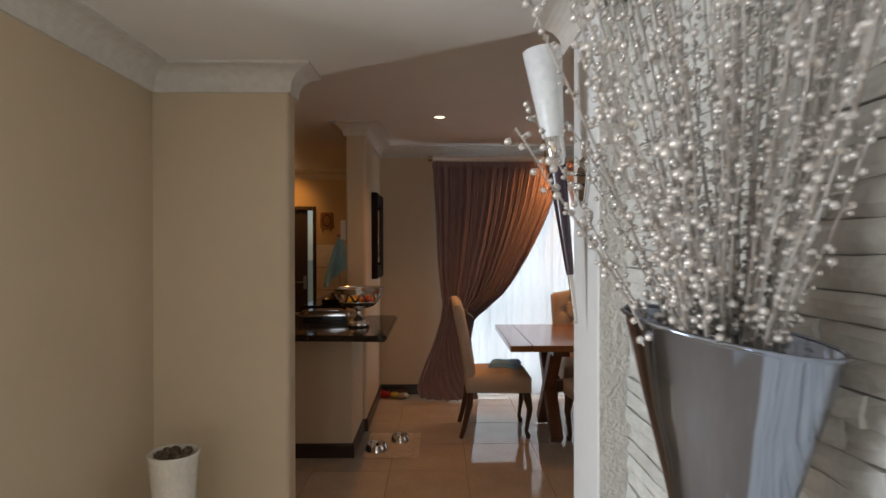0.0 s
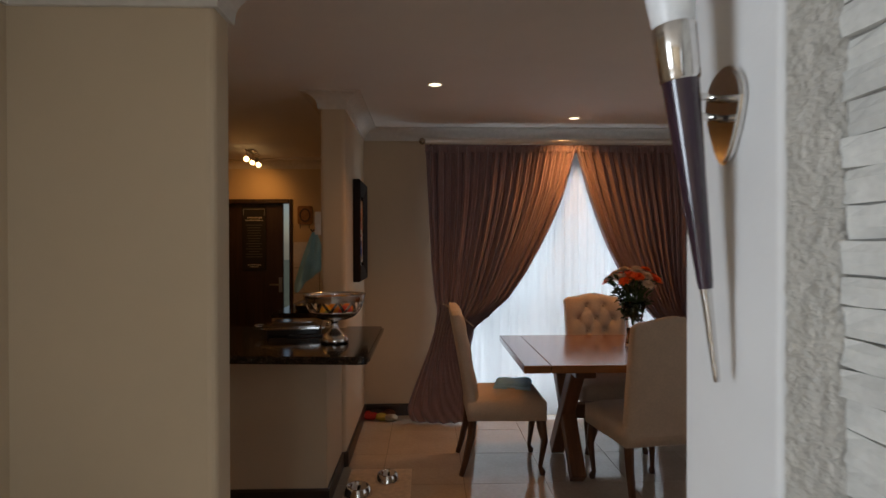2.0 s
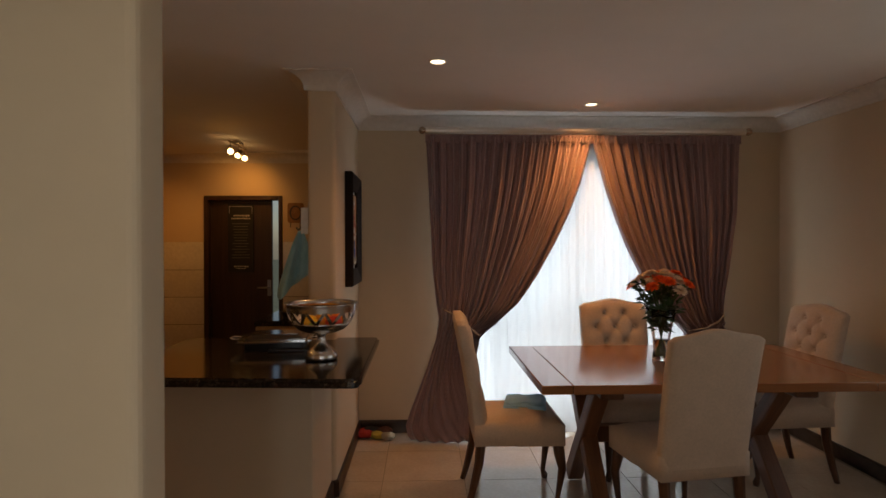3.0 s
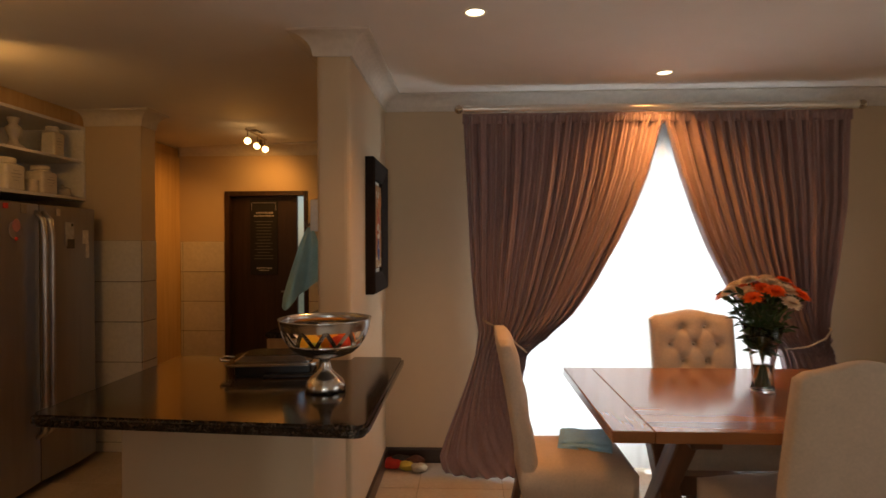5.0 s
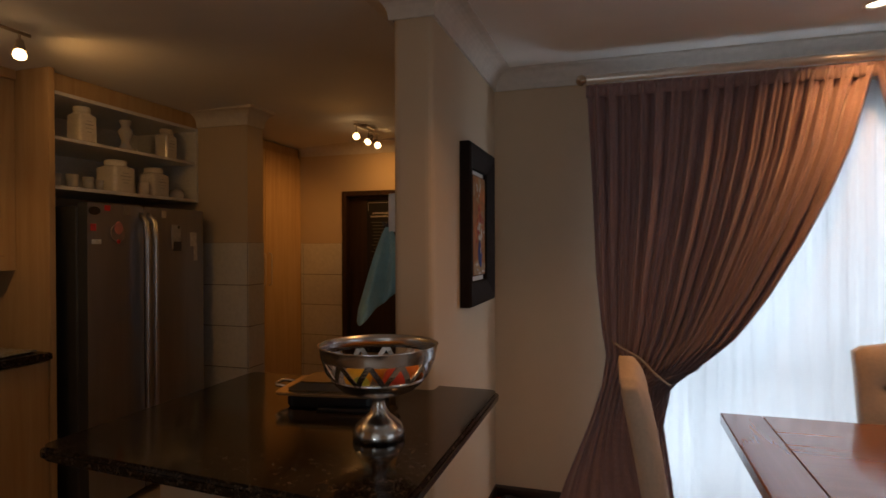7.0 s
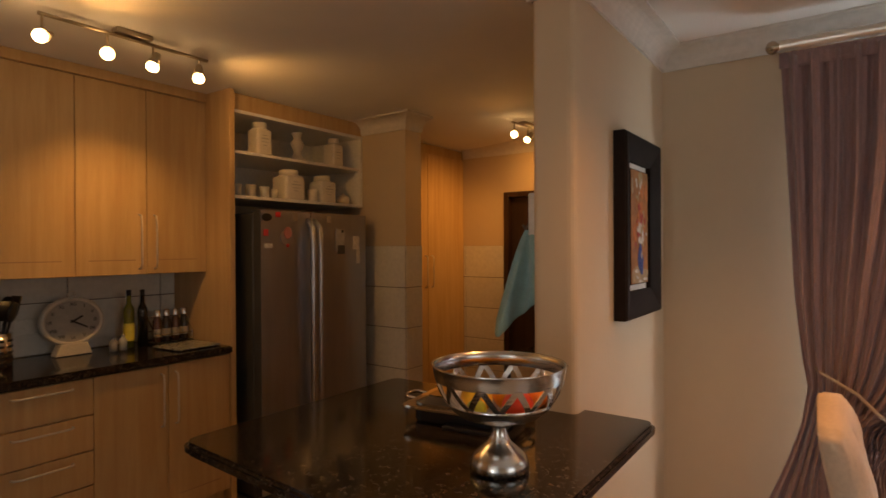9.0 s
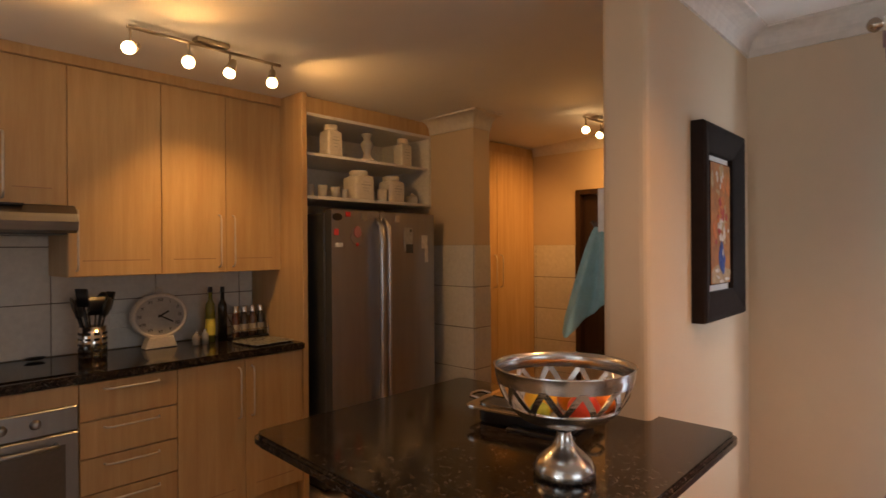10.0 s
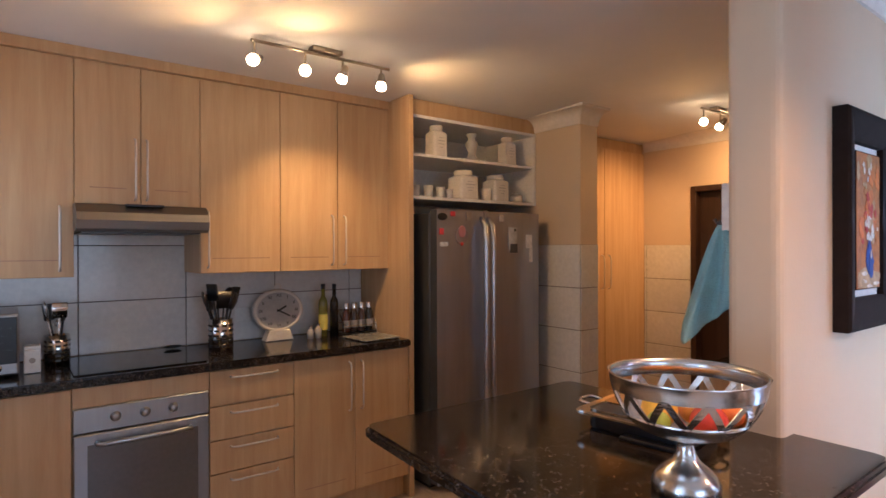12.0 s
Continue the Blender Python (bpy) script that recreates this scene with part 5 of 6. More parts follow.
part("lid", bm, mat("dark_polished_lid", (0.28, 0.27, 0.26), 0.15, metal=1.0), tray)
for s in (-1, 1):
    part("handle", tube([(s * 0.18, -0.04, 0.052), (s * 0.215, -0.04, 0.056), (s * 0.225, -0.02, 0.058), (s * 0.225, 0.02, 0.058), (s * 0.215, 0.04, 0.056), (s * 0.18, 0.04, 0.052)], 0.006, 8), CHROME, tray, smooth=True)
part("leg", box(-0.02, 0.19, -0.155, -0.115, 0, 0.012, 0.003), BLACK, tray)

# ---- towel on its hook at the column ----
hk = thing("wall_hook", (-0.427, 4.79, 1.66), "white plate with a dark metal hook on the wall", "hook")
part("plate", box(-0.052, -0.001, -0.012, 0.012, -0.125, 0.032, 0.004), WHITE, hk)
part("peg", tube([(-0.050, 0, -0.085), (-0.070, 0, -0.10), (-0.080, 0, -0.085)], 0.006, 8), DARKGREY, hk)
tl = thing("hand_towel", (-0.50, 4.79, 1.66), "teal terry towel hanging from the wall hook", "towel")
bm = bmesh.new()
rows = []
for i in range(31):
    t = i / 30
    z = -0.105 - 0.315 * t
    wd = 0.012 + 0.090 * min(1, t * 1.15) ** 0.8
    row = []
    for j in range(25):
        u = -1 + 2 * j / 24
        zz = z + 0.075 * t * u - 0.035 * t * max(0, 1 - ((u + 0.65) / 0.35) ** 2)
        row.append(bm.verts.new((-0.035 * t + 0.02 + u * wd, 0.016 * t * math.sin(7 * u + 3 * t) + 0.03 * math.sin(3.1 * u + 1) * t - 0.01, zz)))
    rows.append(row)
for p, q in zip(rows, rows[1:]):
    for j in range(24):
        bm.faces.new((p[j], q[j], q[j + 1], p[j + 1]))
ob = part("cloth", bm, TEAL, tl, smooth=True)
ob.modifiers.new("thick", "SOLIDIFY").thickness = 0.006

# ---- scullery counter and pot ----
sc = thing("scullery_cabinet", (-0.425, 5.55, 0), "light oak scullery base cabinet", "cabinet")
part("body", box(-0.53, -0.001, 0, 1.75, 0.1, 0.879), OAK, sc)
part("plinth", box(-0.48, -0.001, 0, 1.75, 0, 0.099), OAK, sc)
for k in range(3):
    dd = part("door", box(-0.55, -0.531, 0.002 + 0.583 * k, 0.581 + 0.583 * k, 0.105, 0.875, 0.002), OAK, sc)
tagged(to_object("scullery_worktop", prism([(-0.98, 5.54), (-0.426, 5.54), (-0.426, 7.32), (-0.98, 7.32)], 0.88, 0.92, 0.006, 2), GRANITE), "dark granite scullery worktop", "worktop")
pt = thing("cooking_pot", (-0.72, 5.75, 0.921), "black enamel cooking pot with a domed lid", "pot")
part("body", lathe([(0, 0), (0.10, 0), (0.108, 0.01), (0.11, 0.04), (0.113, 0.045), (0.105, 0.045), (0.1, 0.012), (0, 0.01)], 32), BLACK, pt, smooth=True)
part("lid", lathe([(0.112, 0.046), (0.09, 0.062), (0.05, 0.073), (0.015, 0.077), (0.012, 0.088), (0.018, 0.095), (0, 0.098)], 32), BLACK, pt, smooth=True)

# ---- back door details ----
SIGN = mat("chalkboard_sign", (0.012, 0.012, 0.012), 0.5)
CHALK = mat("white_chalk_lettering", (0.55, 0.53, 0.48), 0.8)
sg = thing("door_sign", (-1.684, WALL_B + 0.059, 1.545), "black hanging sign with white lettering on the door", "sign")
part("board", box(-0.135, 0.135, -0.010, -0.001, -0.365, 0.365, 0.002), SIGN, sg)
rl = random.Random(9)
for z, ww, hh in ((0.235, 0.15, 0.022), (0.205, 0.19, 0.02), (-0.30, 0.14, 0.016), (-0.322, 0.10, 0.012)):
    x = -ww / 2
    while x < ww / 2:
        w_ = rl.uniform(0.008, 0.02)
        part("lettering", box(x, x + w_, -0.0125, -0.0095, z - hh * rl.uniform(0.3, 0.6), z + hh * rl.uniform(0.2, 0.5)), CHALK, sg)
        x += w_ + 0.006
for k in range(13):
    z = 0.15 - 0.03 * k
    ww = rl.uniform(0.12, 0.20)
    part("lettering", box(-ww / 2, ww / 2, -0.0115, -0.0095, z - 0.003, z + 0.003), mat("faint_chalk_lettering", (0.16, 0.155, 0.14), 0.8) if k == 0 else sg.children[-1].data.materials[0], sg)
for b in ((-0.12, 0.12, 0.33, 0.333), (-0.12, -0.117, 0.26, 0.33), (0.117, 0.12, 0.26, 0.33)):
    part("border_line", box(b[0], b[1], -0.0115, -0.0095, b[2], b[3]), CHALK, sg)
lk = part("door_handle", tube([(DX1 - 0.155, WALL_B + 0.06, 1.02), (DX1 - 0.155, WALL_B + 0.01, 1.02), (DX1 - 0.185, WALL_B + 0.005, 1.02), (DX1 - 0.265, WALL_B + 0.005, 1.02)], 0.009, 8), STEEL, bd, "steel lever handle", smooth=True)
part("lock_plate", box(DX1 - 0.175, DX1 - 0.135, WALL_B + 0.056, WALL_B + 0.06, 0.93, 1.10, 0.001), STEEL, bd)
pq = thing("wall_plaque", (-1.095, WALL_B, 1.805), "carved wooden wall plaque with key hooks", "plaque")
PLAQ = wood("plaque_wood", (0.20, 0.09, 0.03), (0.36, 0.18, 0.07), "z", 0.5)
part("board", prism(rounded([(-0.085, -0.105), (0.085, -0.105), (0.085, 0.105), (-0.085, 0.105)], 0.03), 0, 0.015, 0.004, 2), PLAQ, pq).matrix_local = pose(0, 0, 0, 90, 0, 0)
part("carved_ring", sweep([(0.055 * math.cos(6.283 * k / 20), 0.07 * math.sin(6.283 * k / 20)) for k in range(20)], [(-0.006, 0), (-0.006, 0.008), (0.006, 0.008), (0.006, 0)], closed=True), DARKWOOD, pq).matrix_local = pose(0, -0.015, 0, 90, 0, 0)
for s in (-0.05, 0.05):
    part("hook", tube([(s, -0.014, -0.10), (s, -0.03, -0.115), (s, -0.033, -0.15), (s, -0.045, -0.145)], 0.004, 6), DARKGREY, pq)

# ---- things on the open shelf (local x along depth) ----
SHX = -2.50
TUMBLER = mat("pale_pressed_glass", (0.45, 0.43, 0.40), 0.12, vary=0.15, scale=30)
Z1, Z2 = 1.806, 2.069
LABEL = mat("grey_print", (0.38, 0.34, 0.30), 0.7)


def canister(x, y, z, w, h, label):
    c = thing("canister", (x, y, z), label, "canister", "kitchen canisters")
    part("body", prism(rounded([(-w, -w), (w, -w), (w, w), (-w, w)], w * 0.35), 0, h * 0.76, 0.006, 2), CERAMIC, c)
    part("shoulder", lathe([(w * 1.02, h * 0.745), (w * 0.96, h * 0.79), (w * 0.72, h * 0.83)], 24), CERAMIC, c, smooth=True)
    part("lid", lathe([(w * 0.72, h * 0.82), (w * 0.80, h * 0.86), (w * 0.80, h * 0.96), (w * 0.7, h * 1.0), (0, h * 1.0)], 24), CERAMIC, c, smooth=True)
    for k, ww in enumerate((0.3, 0.5, 0.4, 0.25)):
        part("printed_line", box(w, w + 0.0012, -w * ww, w * ww, h * (0.58 - 0.10 * k), h * (0.58 - 0.10 * k) + (0.005 if k == 1 else 0.003)), LABEL, c)
    return c


canister(SHX, 5.11, Z2, 0.055, 0.205, "tall cream ceramic canister with printed label")
canister(SHX, 5.74, Z2, 0.05, 0.20, "tall cream ceramic canister with printed label")
canister(SHX, 5.335, Z1, 0.078, 0.195, "wide cream ceramic canister with printed label")
canister(SHX, 5.63, Z1, 0.070, 0.185, "wide cream ceramic canister with printed label")
fg = thing("figurine", (SHX, 5.41, Z2), "pale glass ornament on the shelf", "ornament")
part("figure", lathe([(0, 0), (0.055, 0), (0.058, 0.012), (0.03, 0.03), (0.022, 0.06), (0.035, 0.09), (0.045, 0.12), (0.022, 0.15), (0.038, 0.185), (0.03, 0.19), (0, 0.16)], 20), mat("smoky_glass_ornament", (0.45, 0.42, 0.40), 0.15, vary=0.1), fg, smooth=True)
cp = thing("mug", (SHX + 0.03, 5.515, Z1), "small cream ceramic mug", "mug")
part("cup", lathe([(0, 0), (0.03, 0), (0.034, 0.01), (0.037, 0.08), (0.034, 0.08), (0.03, 0.012), (0, 0.01)], 24), CERAMIC, cp, smooth=True)
part("handle", tube([(0.0, 0.034, 0.065), (0, 0.055, 0.06), (0, 0.058, 0.035), (0, 0.034, 0.02)], 0.005, 8), CERAMIC, cp, smooth=True)
sgp = thing("sugar_pot", (SHX + 0.01, 5.82, Z1), "small cream ceramic sugar pot with a lid", "pot")
part("pot", lathe([(0, 0), (0.04, 0), (0.048, 0.02), (0.046, 0.05), (0, 0.052)], 24), CERAMIC, sgp, smooth=True)
part("lid", lathe([(0.046, 0.052), (0.03, 0.062), (0.008, 0.066), (0.010, 0.078), (0, 0.082)], 24), CERAMIC, sgp, smooth=True)
for y, r, h in ((4.93, 0.03, 0.07), (5.03, 0.032, 0.075), (5.13, 0.03, 0.07), (5.20, 0.026, 0.06)):
    g = thing("glass_tumbler", (SHX + 0.02, y, Z1), "small clear glass tumbler on the shelf", "glass", "tumblers")
    part("tumbler", lathe([(0, 0), (r * 0.8, 0), (r, h), (r - 0.003, h), (r * 0.8 - 0.003, 0.006), (0, 0.006)], 20), TUMBLER, g, smooth=True)

# ---- fridge magnets ----
def magnet(y, z, w, h, colour, label, name="fridge_magnet", cat="magnet", round_=False):
    t = (y - FRY) / FRS if y < FRY + FRS else (y - FRY - FRS) / (0.885 - FRS)
    x = FRX + 0.655 + 0.028 * math.sin(math.pi * (0.08 + 0.84 * t)) ** 0.6 + 0.001
    ob = thing(name, (x, y, z), label, cat, "fridge magnets")
    if round_:
        bm = lathe([(0, 0.005), (w, 0.004), (w * 1.05, 0.0)], 18, sy=h / w)
        part("badge", bm, mat("magnet_" + label.split()[1], colour, 0.4), ob).matrix_local = pose(0, 0, 0, 0, 90, 0)
    else:
        part("card", box(0, 0.004, -w, w, -h, h, 0.001), mat("magnet_" + label.split()[1], colour, 0.5, vary=0.15, scale=40), ob)
    return ob


magnet(4.978, 1.672, 0.022, 0.035, (0.015, 0.012, 0.012), "round black fridge magnet", round_=True)
magnet(5.052, 1.69, 0.018, 0.015, (0.55, 0.02, 0.03), "square red fridge magnet")
magnet(5.178, 1.680, 0.022, 0.026, (0.25, 0.22, 0.18), "square taupe fridge magnet")
fm = magnet(5.118, 1.555, 0.050, 0.048, (0.26, 0.20, 0.18), "round grey cupcake magnet", round_=True)
part("icing", lathe([(0, 0.008), (0.032, 0.007), (0.037, 0.004)], 16, sy=0.8), mat("pink_icing", (0.50, 0.19, 0.18), 0.5), fm).matrix_local = pose(0.002, 0, 0.028, 0, 90, 0)
part("cherry", lathe([(0, 0.009), (0.010, 0.007), (0.012, 0.003)], 12), mat("cherry_red", (0.5, 0.02, 0.02), 0.4), fm).matrix_local = pose(0.002, 0.0, -0.048, 0, 90, 0)
magnet(4.970, 1.582, 0.017, 0.019, (0.65, 0.06, 0.07), "small pinkish letter magnet")
magnet(4.986, 1.505, 0.030, 0.013, (0.75, 0.73, 0.70), "small white fridge magnet")
magnet(5.456, 1.675, 0.018, 0.022, (0.55, 0.50, 0.44), "small pale fridge magnet")
magnet(5.553, 1.540, 0.040, 0.075, (0.42, 0.42, 0.43), "tall grey paper held on the fridge", "note", "paper")
magnet(5.562, 1.480, 0.034, 0.030, (0.05, 0.05, 0.06), "square black fridge magnet")
magnet(5.574, 1.600, 0.010, 0.010, (0.02, 0.02, 0.02), "tiny black fridge magnet")
magnet(5.710, 1.525, 0.028, 0.045, (0.80, 0.78, 0.75), "oblong white bottle opener magnet")
magnet(5.730, 1.44, 0.015, 0.055, (0.80, 0.78, 0.75), "narrow white bottle opener magnet")

# ---- things on the kitchen worktop ----
CZ = WTOP + 0.0015


def utensil_pot(x, y, s, label, n, dark=True):
    u = thing("utensil_holder", (x, y, CZ), label, "utensil holder", "utensil holders")
    r, h = 0.055 * s, 0.15 * s
    part("holder", lathe([(0, 0), (r, 0), (r, h), (r - 0.003, h), (r - 0.003, 0.004), (0, 0.004)], 28), CHROME, u, smooth=True)
    for k in range(5):
        for j in range(10):
            a = 2 * math.pi * j / 10
            part("slot", box(r - 0.002, r + 0.0008, -0.011 * s, 0.011 * s, 0, 0.010 * s), BLACK, u).matrix_local = pose(0, 0, (0.02 + 0.024 * k) * s, 0, 0, math.degrees(a))
    rr = random.Random(n)
    for k in range(n):
        a = 2 * math.pi * k / n + rr.uniform(-0.3, 0.3)
        d = Vector((math.cos(a) * rr.uniform(0.08, 0.28), math.sin(a) * rr.uniform(0.10, 0.36), 1)).normalized()
        L_ = rr.uniform(0.20, 0.26) * s
        bm = tube([d * 0.01, d * L_ * 0.5, d * L_], [0.0055, 0.006, 0.005], 7)
        m = d.to_track_quat("Z", "Y").to_matrix().to_4x4()
        kind = k % 3
        if kind == 0:
            merge(bm, prism(rounded([(-0.034 * s, -0.005), (0.034 * s, -0.005), (0.034 * s, 0.005), (-0.034 * s, 0.005)], 0.004), 0, 0.08 * s, 0.002), Matrix.Translation(d * L_ * 0.96) @ m)
        elif kind == 1:
            own = bmesh.new()
            bmesh.ops.create_uvsphere(own, u_segments=12, v_segments=8, radius=0.036 * s)
            for v in own.verts:
                v.co.y *= 0.3
                v.co.z *= 1.25
            merge(bm, own, Matrix.Translation(d * (L_ + 0.03 * s)) @ m)
        else:
            merge(bm, tube([(0, 0, 0), (0.0, 0.02 * s, 0.02), (0, 0.05 * s, 0.005), (0, 0.06 * s, -0.015)], 0.006, 7), Matrix.Translation(d * L_) @ m)
        part("utensil", bm, BLACK if dark or k % 2 else CHROME, u, smooth=True)
    return u


utensil_pot(-2.66, 3.80, 1.12, "slotted steel holder full of black utensils", 10)
utensil_pot(-2.76, 3.085, 0.92, "steel holder with black and steel utensils", 5, False)
ck = thing("mantel_clock", (-2.80, 4.165, CZ), "oval cream mantel clock with roman dial", "clock")
bm = box(-0.035, 0.035, -0.088, 0.088, 0, 0.062, 0.006, 2)
for v in bm.verts:
    v.co.y *= 1 - 0.28 * v.co.z / 0.062
part("base", bm, CERAMIC, ck)
face_m = pose(0, 0, 0.175, 0, 90, 0)
bz = part("bezel", lathe([(0.106, -0.025), (0.121, -0.02), (0.126, 0.0), (0.122, 0.020), (0.114, 0.025), (0.106, 0.017)], 48, sy=1.22), CERAMIC, ck, smooth=True)
bz.matrix_local = face_m
dial = part("dial", lathe([(0, 0.016), (0.109, 0.016), (0.109, -0.02), (0, -0.02)], 48, sy=1.22), mat("aged_grey_dial", (0.42, 0.40, 0.37), 0.5, vary=0.1), ck)
dial.matrix_local = face_m
INK = mat("dial_ink", (0.02, 0.018, 0.016), 0.6)
ROMAN = ("XII", "I", "II", "III", "IIII", "V", "VI", "VII", "VIII", "IX", "X", "XI")
for k, word in enumerate(ROMAN):
    a = 2 * math.pi * k / 12
    cu = bpy.data.curves.new("numeral", "FONT")
    cu.body, cu.size, cu.extrude, cu.align_x, cu.align_y = word, 0.026, 0.0006, "CENTER", "CENTER"
    cu.materials.append(INK)
    tmp = new("tmp_numeral", cu)
    me = bpy.data.meshes.new_from_object(tmp.evaluated_get(bpy.context.evaluated_depsgraph_get()))
    bpy.data.objects.remove(tmp)
    nm = new("numeral", me)
    nm.parent = ck
    nm.matrix_local = Matrix.Translation((0.0175, 0.088 * 1.22 * math.sin(a), 0.175 + 0.088 * math.cos(a))) @ Matrix(((0, 0, 1, 0), (1, 0, 0, 0), (0, 1, 0, 0), (0, 0, 0, 1)))
for a, L_, w_ in ((62, 0.052, 0.005), (118, 0.078, 0.004)):
    part("clock_hand", box(0.017, 0.019, -w_, w_, -0.012, L_, 0.0005), INK, ck).matrix_local = Matrix.Translation((0, 0, 0.175)) @ Matrix.Rotation(radians(-a), 4, "X")
part("top_ring", sweep([(0.018 * math.cos(6.283 * k / 16), 0.018 * math.sin(6.283 * k / 16)) for k in range(16)], [(-0.003, -0.003), (0.003, -0.003), (0.003, 0.003), (-0.003, 0.003), (-0.003, -0.003)], closed=True), CERAMIC, ck).matrix_local = pose(0, 0, 0.312, 0, 90, 0)


def bottle(x, y, h, r, body, label, cap=BLACK, name="oil_bottle", fill=None):
    b = thing(name, (x, y, CZ), label, "bottle", "bottles on the worktop")
    part("body", lathe([(0, 0), (r, 0), (r, h * 0.62), (r * 0.9, h * 0.68), (r * 0.45, h * 0.76), (r * 0.42, h * 0.93), (0, h * 0.93)], 20), body, b, smooth=True)
    part("cap", lathe([(r * 0.47, h * 0.90), (r * 0.48, h), (0, h)], 16), cap, b, smooth=True)
    if fill:
        part("paper_label", lathe([(r + 0.0007, h * 0.12), (r + 0.0007, h * 0.42)], 20), fill, b, smooth=True)
    return b


bottle(-2.78, 4.445, 0.32, 0.028, mat("olive_oil_glass", (0.22, 0.20, 0.03), 0.1), "tall olive oil bottle with a yellow label", fill=mat("yellow_label", (0.70, 0.60, 0.08), 0.5))
bottle(-2.74, 4.50, 0.32, 0.026, mat("dark_vinegar_glass", (0.012, 0.009, 0.007), 0.1), "tall dark glass vinegar bottle")
for y, h, c in ((4.335, 0.075, (0.45, 0.42, 0.38)), (4.385, 0.085, (0.5, 0.47, 0.42))):
    bottle(-2.72, y, h, 0.02, mat("shaker_glass_%d" % (h * 1000), c, 0.15), "small glass salt shaker with a steel cap", CHROME, "shaker")
JARLABEL = mat("grey_jar_label", (0.30, 0.27, 0.24), 0.5)
rk = thing("spice_rack", (-2.75, 4.665, CZ), "black wire rack with tall steel-capped spice jars", "spice rack")
part("tray", box(-0.05, 0.05, -0.115, 0.115, 0, 0.012, 0.002), BLACK, rk)
for s_ in (-0.112, 0.112):
    part("upright", tube([(0.046, s_, 0.01), (0.046, s_, 0.06), (-0.046, s_, 0.155), (-0.046, s_, 0.01)], 0.0032, 6), CHROME, rk)
for zz in (0.07, 0.15):
    part("back_rail", tube([(-0.046, -0.11, zz), (-0.046, 0.11, zz)], 0.003, 6), CHROME, rk)
part("front_rail", tube([(0.046, -0.11, 0.055), (0.046, 0.11, 0.055)], 0.003, 6), CHROME, rk)
for k in range(4):
    j = part("spice_jar", lathe([(0, 0), (0.022, 0), (0.023, 0.004), (0.023, 0.12), (0.017, 0.135), (0.016, 0.15), (0, 0.15)], 18), mat("spice_%d" % k, ((0.07, 0.025, 0.015), (0.04, 0.025, 0.02), (0.06, 0.03, 0.02), (0.03, 0.025, 0.02))[k], 0.15), rk, smooth=True)
    j.location = (0.01, -0.082 + 0.054 * k, 0.013)
    part("jar_lid", lathe([(0.0175, 0.146), (0.018, 0.180), (0.015, 0.184), (0, 0.184)], 16), CHROME, j, "steel jar lid", smooth=True)
    part("jar_label", lathe([(0.0236, 0.03), (0.0236, 0.075)], 18), JARLABEL, j, smooth=True)
cb = thing("glass_board", (-2.53, 4.64, CZ), "speckled glass cutting board on the worktop", "cutting board", rz=4)
part("slab", prism(rounded([(-0.13, -0.13), (0.13, -0.13), (0.13, 0.13), (-0.13, 0.13)], 0.02), 0.004, 0.010, 0.002), mat("speckled_glass", (0.30, 0.30, 0.27), 0.15, vary=0.5, scale=60, fine=0.4), cb)
for sx_ in (-0.11, 0.11):
    for sy_ in (-0.11, 0.11):
        part("rubber_foot", lathe([(0.008, 0), (0.008, 0.004), (0, 0.004)], 10), BLACK, cb).location = (sx_, sy_, 0)
mw = thing("microwave", (-2.70, 2.80, CZ), "grey microwave oven with a dark keypad", "microwave")
part("case", box(-0.17, 0.17, -0.14, 0.14, 0.01, 0.27, 0.01, 2), STEEL, mw)
part("keypad", box(0.168, 0.174, 0.02, 0.132, 0.06, 0.255, 0.002), BLACK, mw)
for i in range(4):
    for j in range(3):
        part("key", box(0.1735, 0.1755, 0.035 + 0.03 * j, 0.055 + 0.03 * j, 0.10 + 0.03 * i, 0.118 + 0.03 * i), mat("grey_key", (0.3, 0.3, 0.3), 0.5) if i + j == 0 else mw.children[-1].data.materials[0], mw)
part("dial", lathe([(0, 0.02), (0.02, 0.018), (0.022, 0)], 18), CHROME, mw, smooth=True).matrix_local = pose(0.172, 0.06, 0.045, 0, 90, 0)
for s in (-0.1, 0.1):
    part("foot", lathe([(0.012, 0), (0.012, 0.011), (0, 0.011)], 10), BLACK, mw).location = (0.1, s, 0)
tc_ = thing("tea_caddy", (-2.62, 2.985, CZ), "small white square caddy", "caddy")
part("box", box(-0.03, 0.03, -0.03, 0.03, 0, 0.10, 0.004, 2), WHITE, tc_)
part("lid", box(-0.031, 0.031, -0.031, 0.031, 0.101, 0.118, 0.004, 2), WHITE, tc_)
part("printed_disc", lathe([(0, 0.0012), (0.012, 0.0012), (0.012, 0)], 14), LABEL, tc_).matrix_local = pose(0.03, 0, 0.055, 0, 90, 0)
sr = thing("spoon_rest", (-2.83, 3.60, CZ + 0.005), "small black spoon rest beside the hob", "spoon rest")
part("dish", lathe([(0, 0.004), (0.03, 0.005), (0.045, 0.014), (0.043, 0.016), (0.03, 0.009), (0, 0.007)], 20, sx=0.7), BLACK, sr, smooth=True)
so = structure("socket", box(WALL_K + 0.008, WALL_K + 0.016, 3.955, 4.075, 1.055, 1.135, 0.003), WHITE, "white double wall socket behind the clock", "socket")

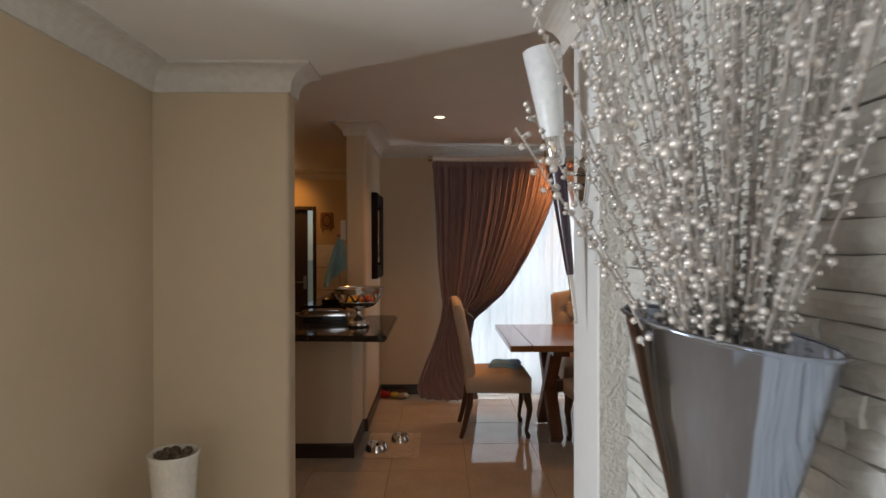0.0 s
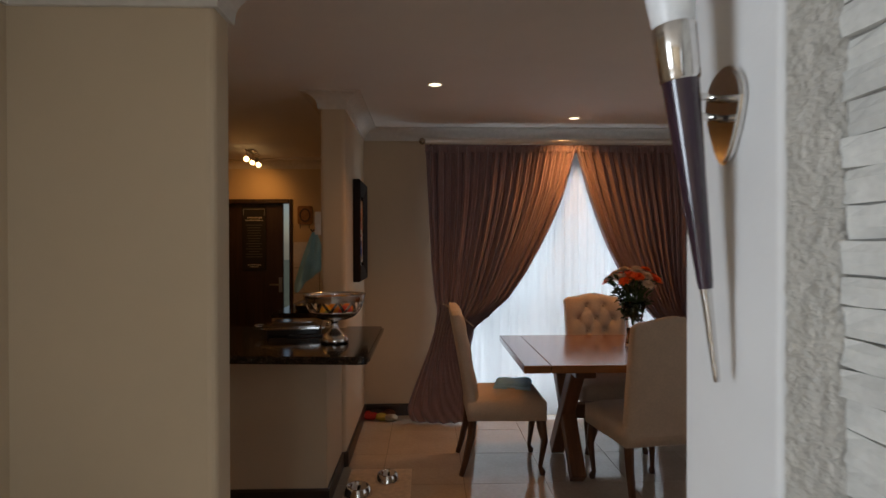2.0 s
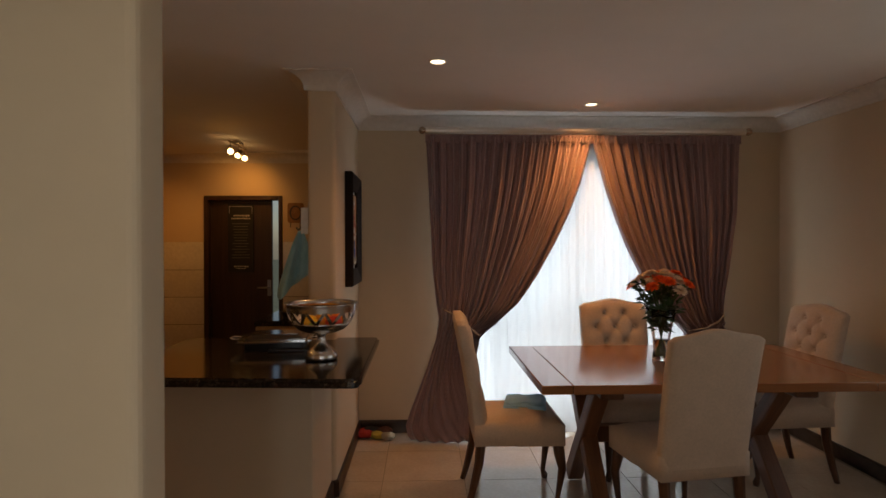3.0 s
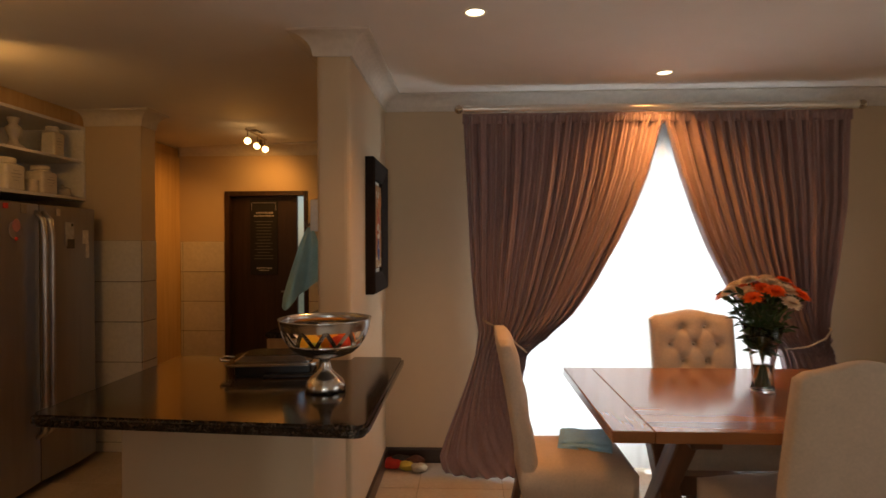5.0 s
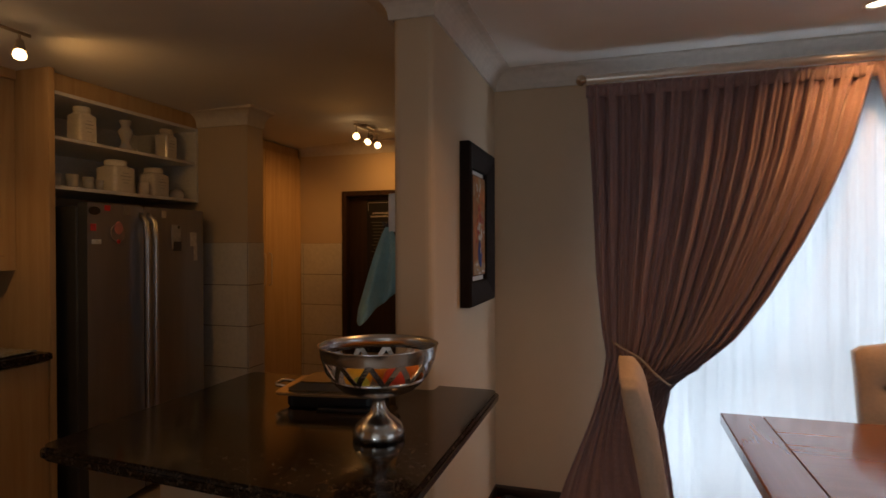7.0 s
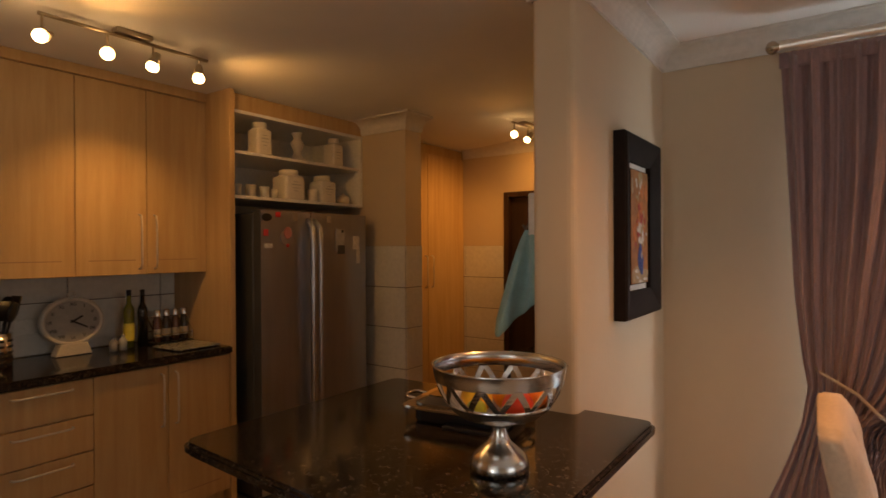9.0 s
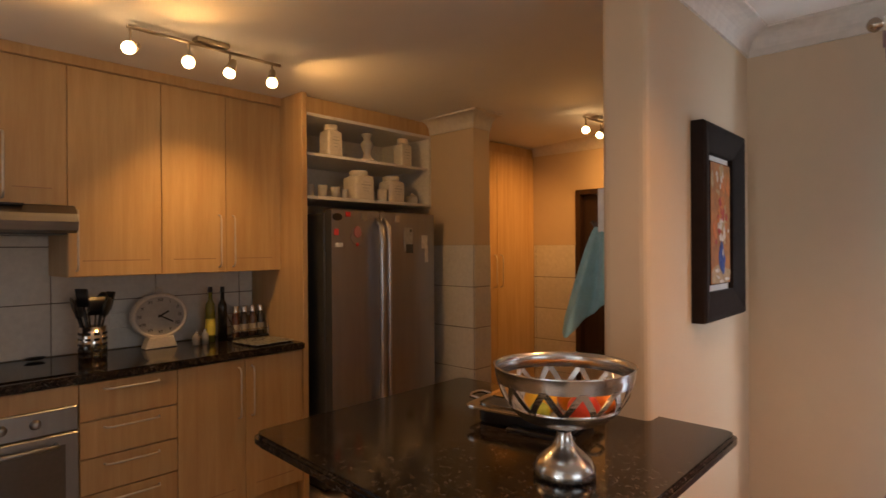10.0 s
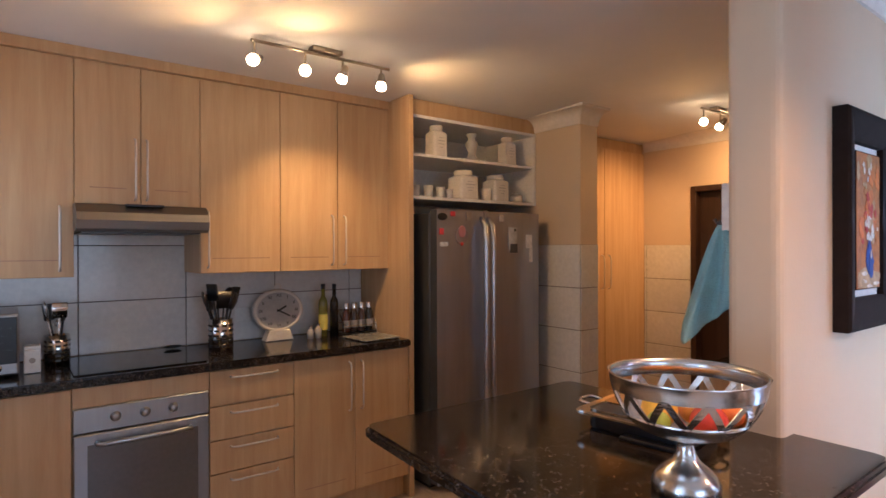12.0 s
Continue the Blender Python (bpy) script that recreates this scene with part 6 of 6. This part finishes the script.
# ---- wall tiles ----
def tiles(parent, origin, du, u0, u1, z_rows, uw, phase, normal):
    """Wall tiles in a grid along du, from u0 to u1, in the rows between z_rows."""
    edges = [u0] + [u for u in [phase + uw * k for k in range(-20, 21)] if u0 + 0.02 < u < u1 - 0.02] + [u1]
    for z0, z1 in zip(z_rows, z_rows[1:]):
        for a, b in zip(edges, edges[1:]):
            lo = Vector(origin) + Vector(du) * (a + 0.0024)
            hi = Vector(origin) + Vector(du) * (b - 0.0024)
            nn = Vector(normal)
            p, q = lo + nn * 0.001, hi + nn * 0.008
            part("wall_tile", box(min(p.x, q.x), max(p.x, q.x), min(p.y, q.y), max(p.y, q.y), z0 + 0.0024, z1 - 0.0024, 0.0015), WTILE, parent)


splash = structure("backsplash", box(WALL_K, WALL_K + 0.002, 2.66, 4.798, WTOP + 0.001, 1.69), WGROUT, "white tiled backsplash with grey joints", "backsplash")
tiles(splash, (WALL_K + 0.001, 0, 0), (0, 1, 0), 2.66, 4.797, [WTOP + 0.002, 1.212, 1.50, 1.69], 0.508, 3.182, (1, 0, 0))
RZ = [0.0, 0.07, 0.356, 0.641, 0.926, 1.211, 1.504]
stub = structure("stub_tiling", box(-2.44, STX + 0.001, 5.949, STY - 0.001, 0, 1.503), WGROUT, "white tiles on the wall stub up to shoulder height", "tiling")
tiles(stub, (0, 5.949, 0), (1, 0, 0), -2.40, STX + 0.001, RZ, 0.508, -1.9, (0, -1, 0))
tiles(stub, (STX + 0.001, 0, 0), (0, 1, 0), 5.942, STY - 0.001, RZ, 0.508, 9.0, (1, 0, 0))
bt = structure("back_wall_tiling", box(-2.484, DX0 - 0.002, WALL_B - 0.002, WALL_B, 0, 1.503), WGROUT, "white tiles on the back wall up to shoulder height", "tiling")
tiles(bt, (0, WALL_B - 0.001, 0), (1, 0, 0), -2.482, DX0 - 0.004, RZ, 0.508, -5.0, (0, -1, 0))
bt2 = structure("back_wall_tiling_east", box(DX1 + 0.002, -0.43, WALL_B - 0.002, WALL_B, 0, 1.503), WGROUT, "white tiles on the back wall up to shoulder height", "tiling")
tiles(bt2, (0, WALL_B - 0.001, 0), (1, 0, 0), DX1 + 0.004, -0.43, RZ, 0.508, -5.0, (0, -1, 0))

# ---- floor tiles ----
TS, TILE_X, TILE_Y = 0.51, -0.01, -0.18
tile_bm = box(-TS / 2 + 0.0015, TS / 2 - 0.0015, -TS / 2 + 0.0015, TS / 2 - 0.0015, -0.0045, 0, 0.001)
tile_mesh = None
for i in range(-7, 7):
    for j in range(-6, 15):
        x, y = TILE_X + (i + 0.5) * TS, TILE_Y + (j + 0.5) * TS
        if not (-3.0 < x < 3.2 and -2.9 < y < 7.4) or (y < 1.6 and x > 0.9):
            continue
        if tile_mesh is None:
            ob = part("floor_tile", tile_bm, TILE, FLOOR)
            tile_mesh = ob.data
        else:
            ob = new("floor_tile", tile_mesh)
            ob.parent = FLOOR
        ob.location = (x, y, 0)
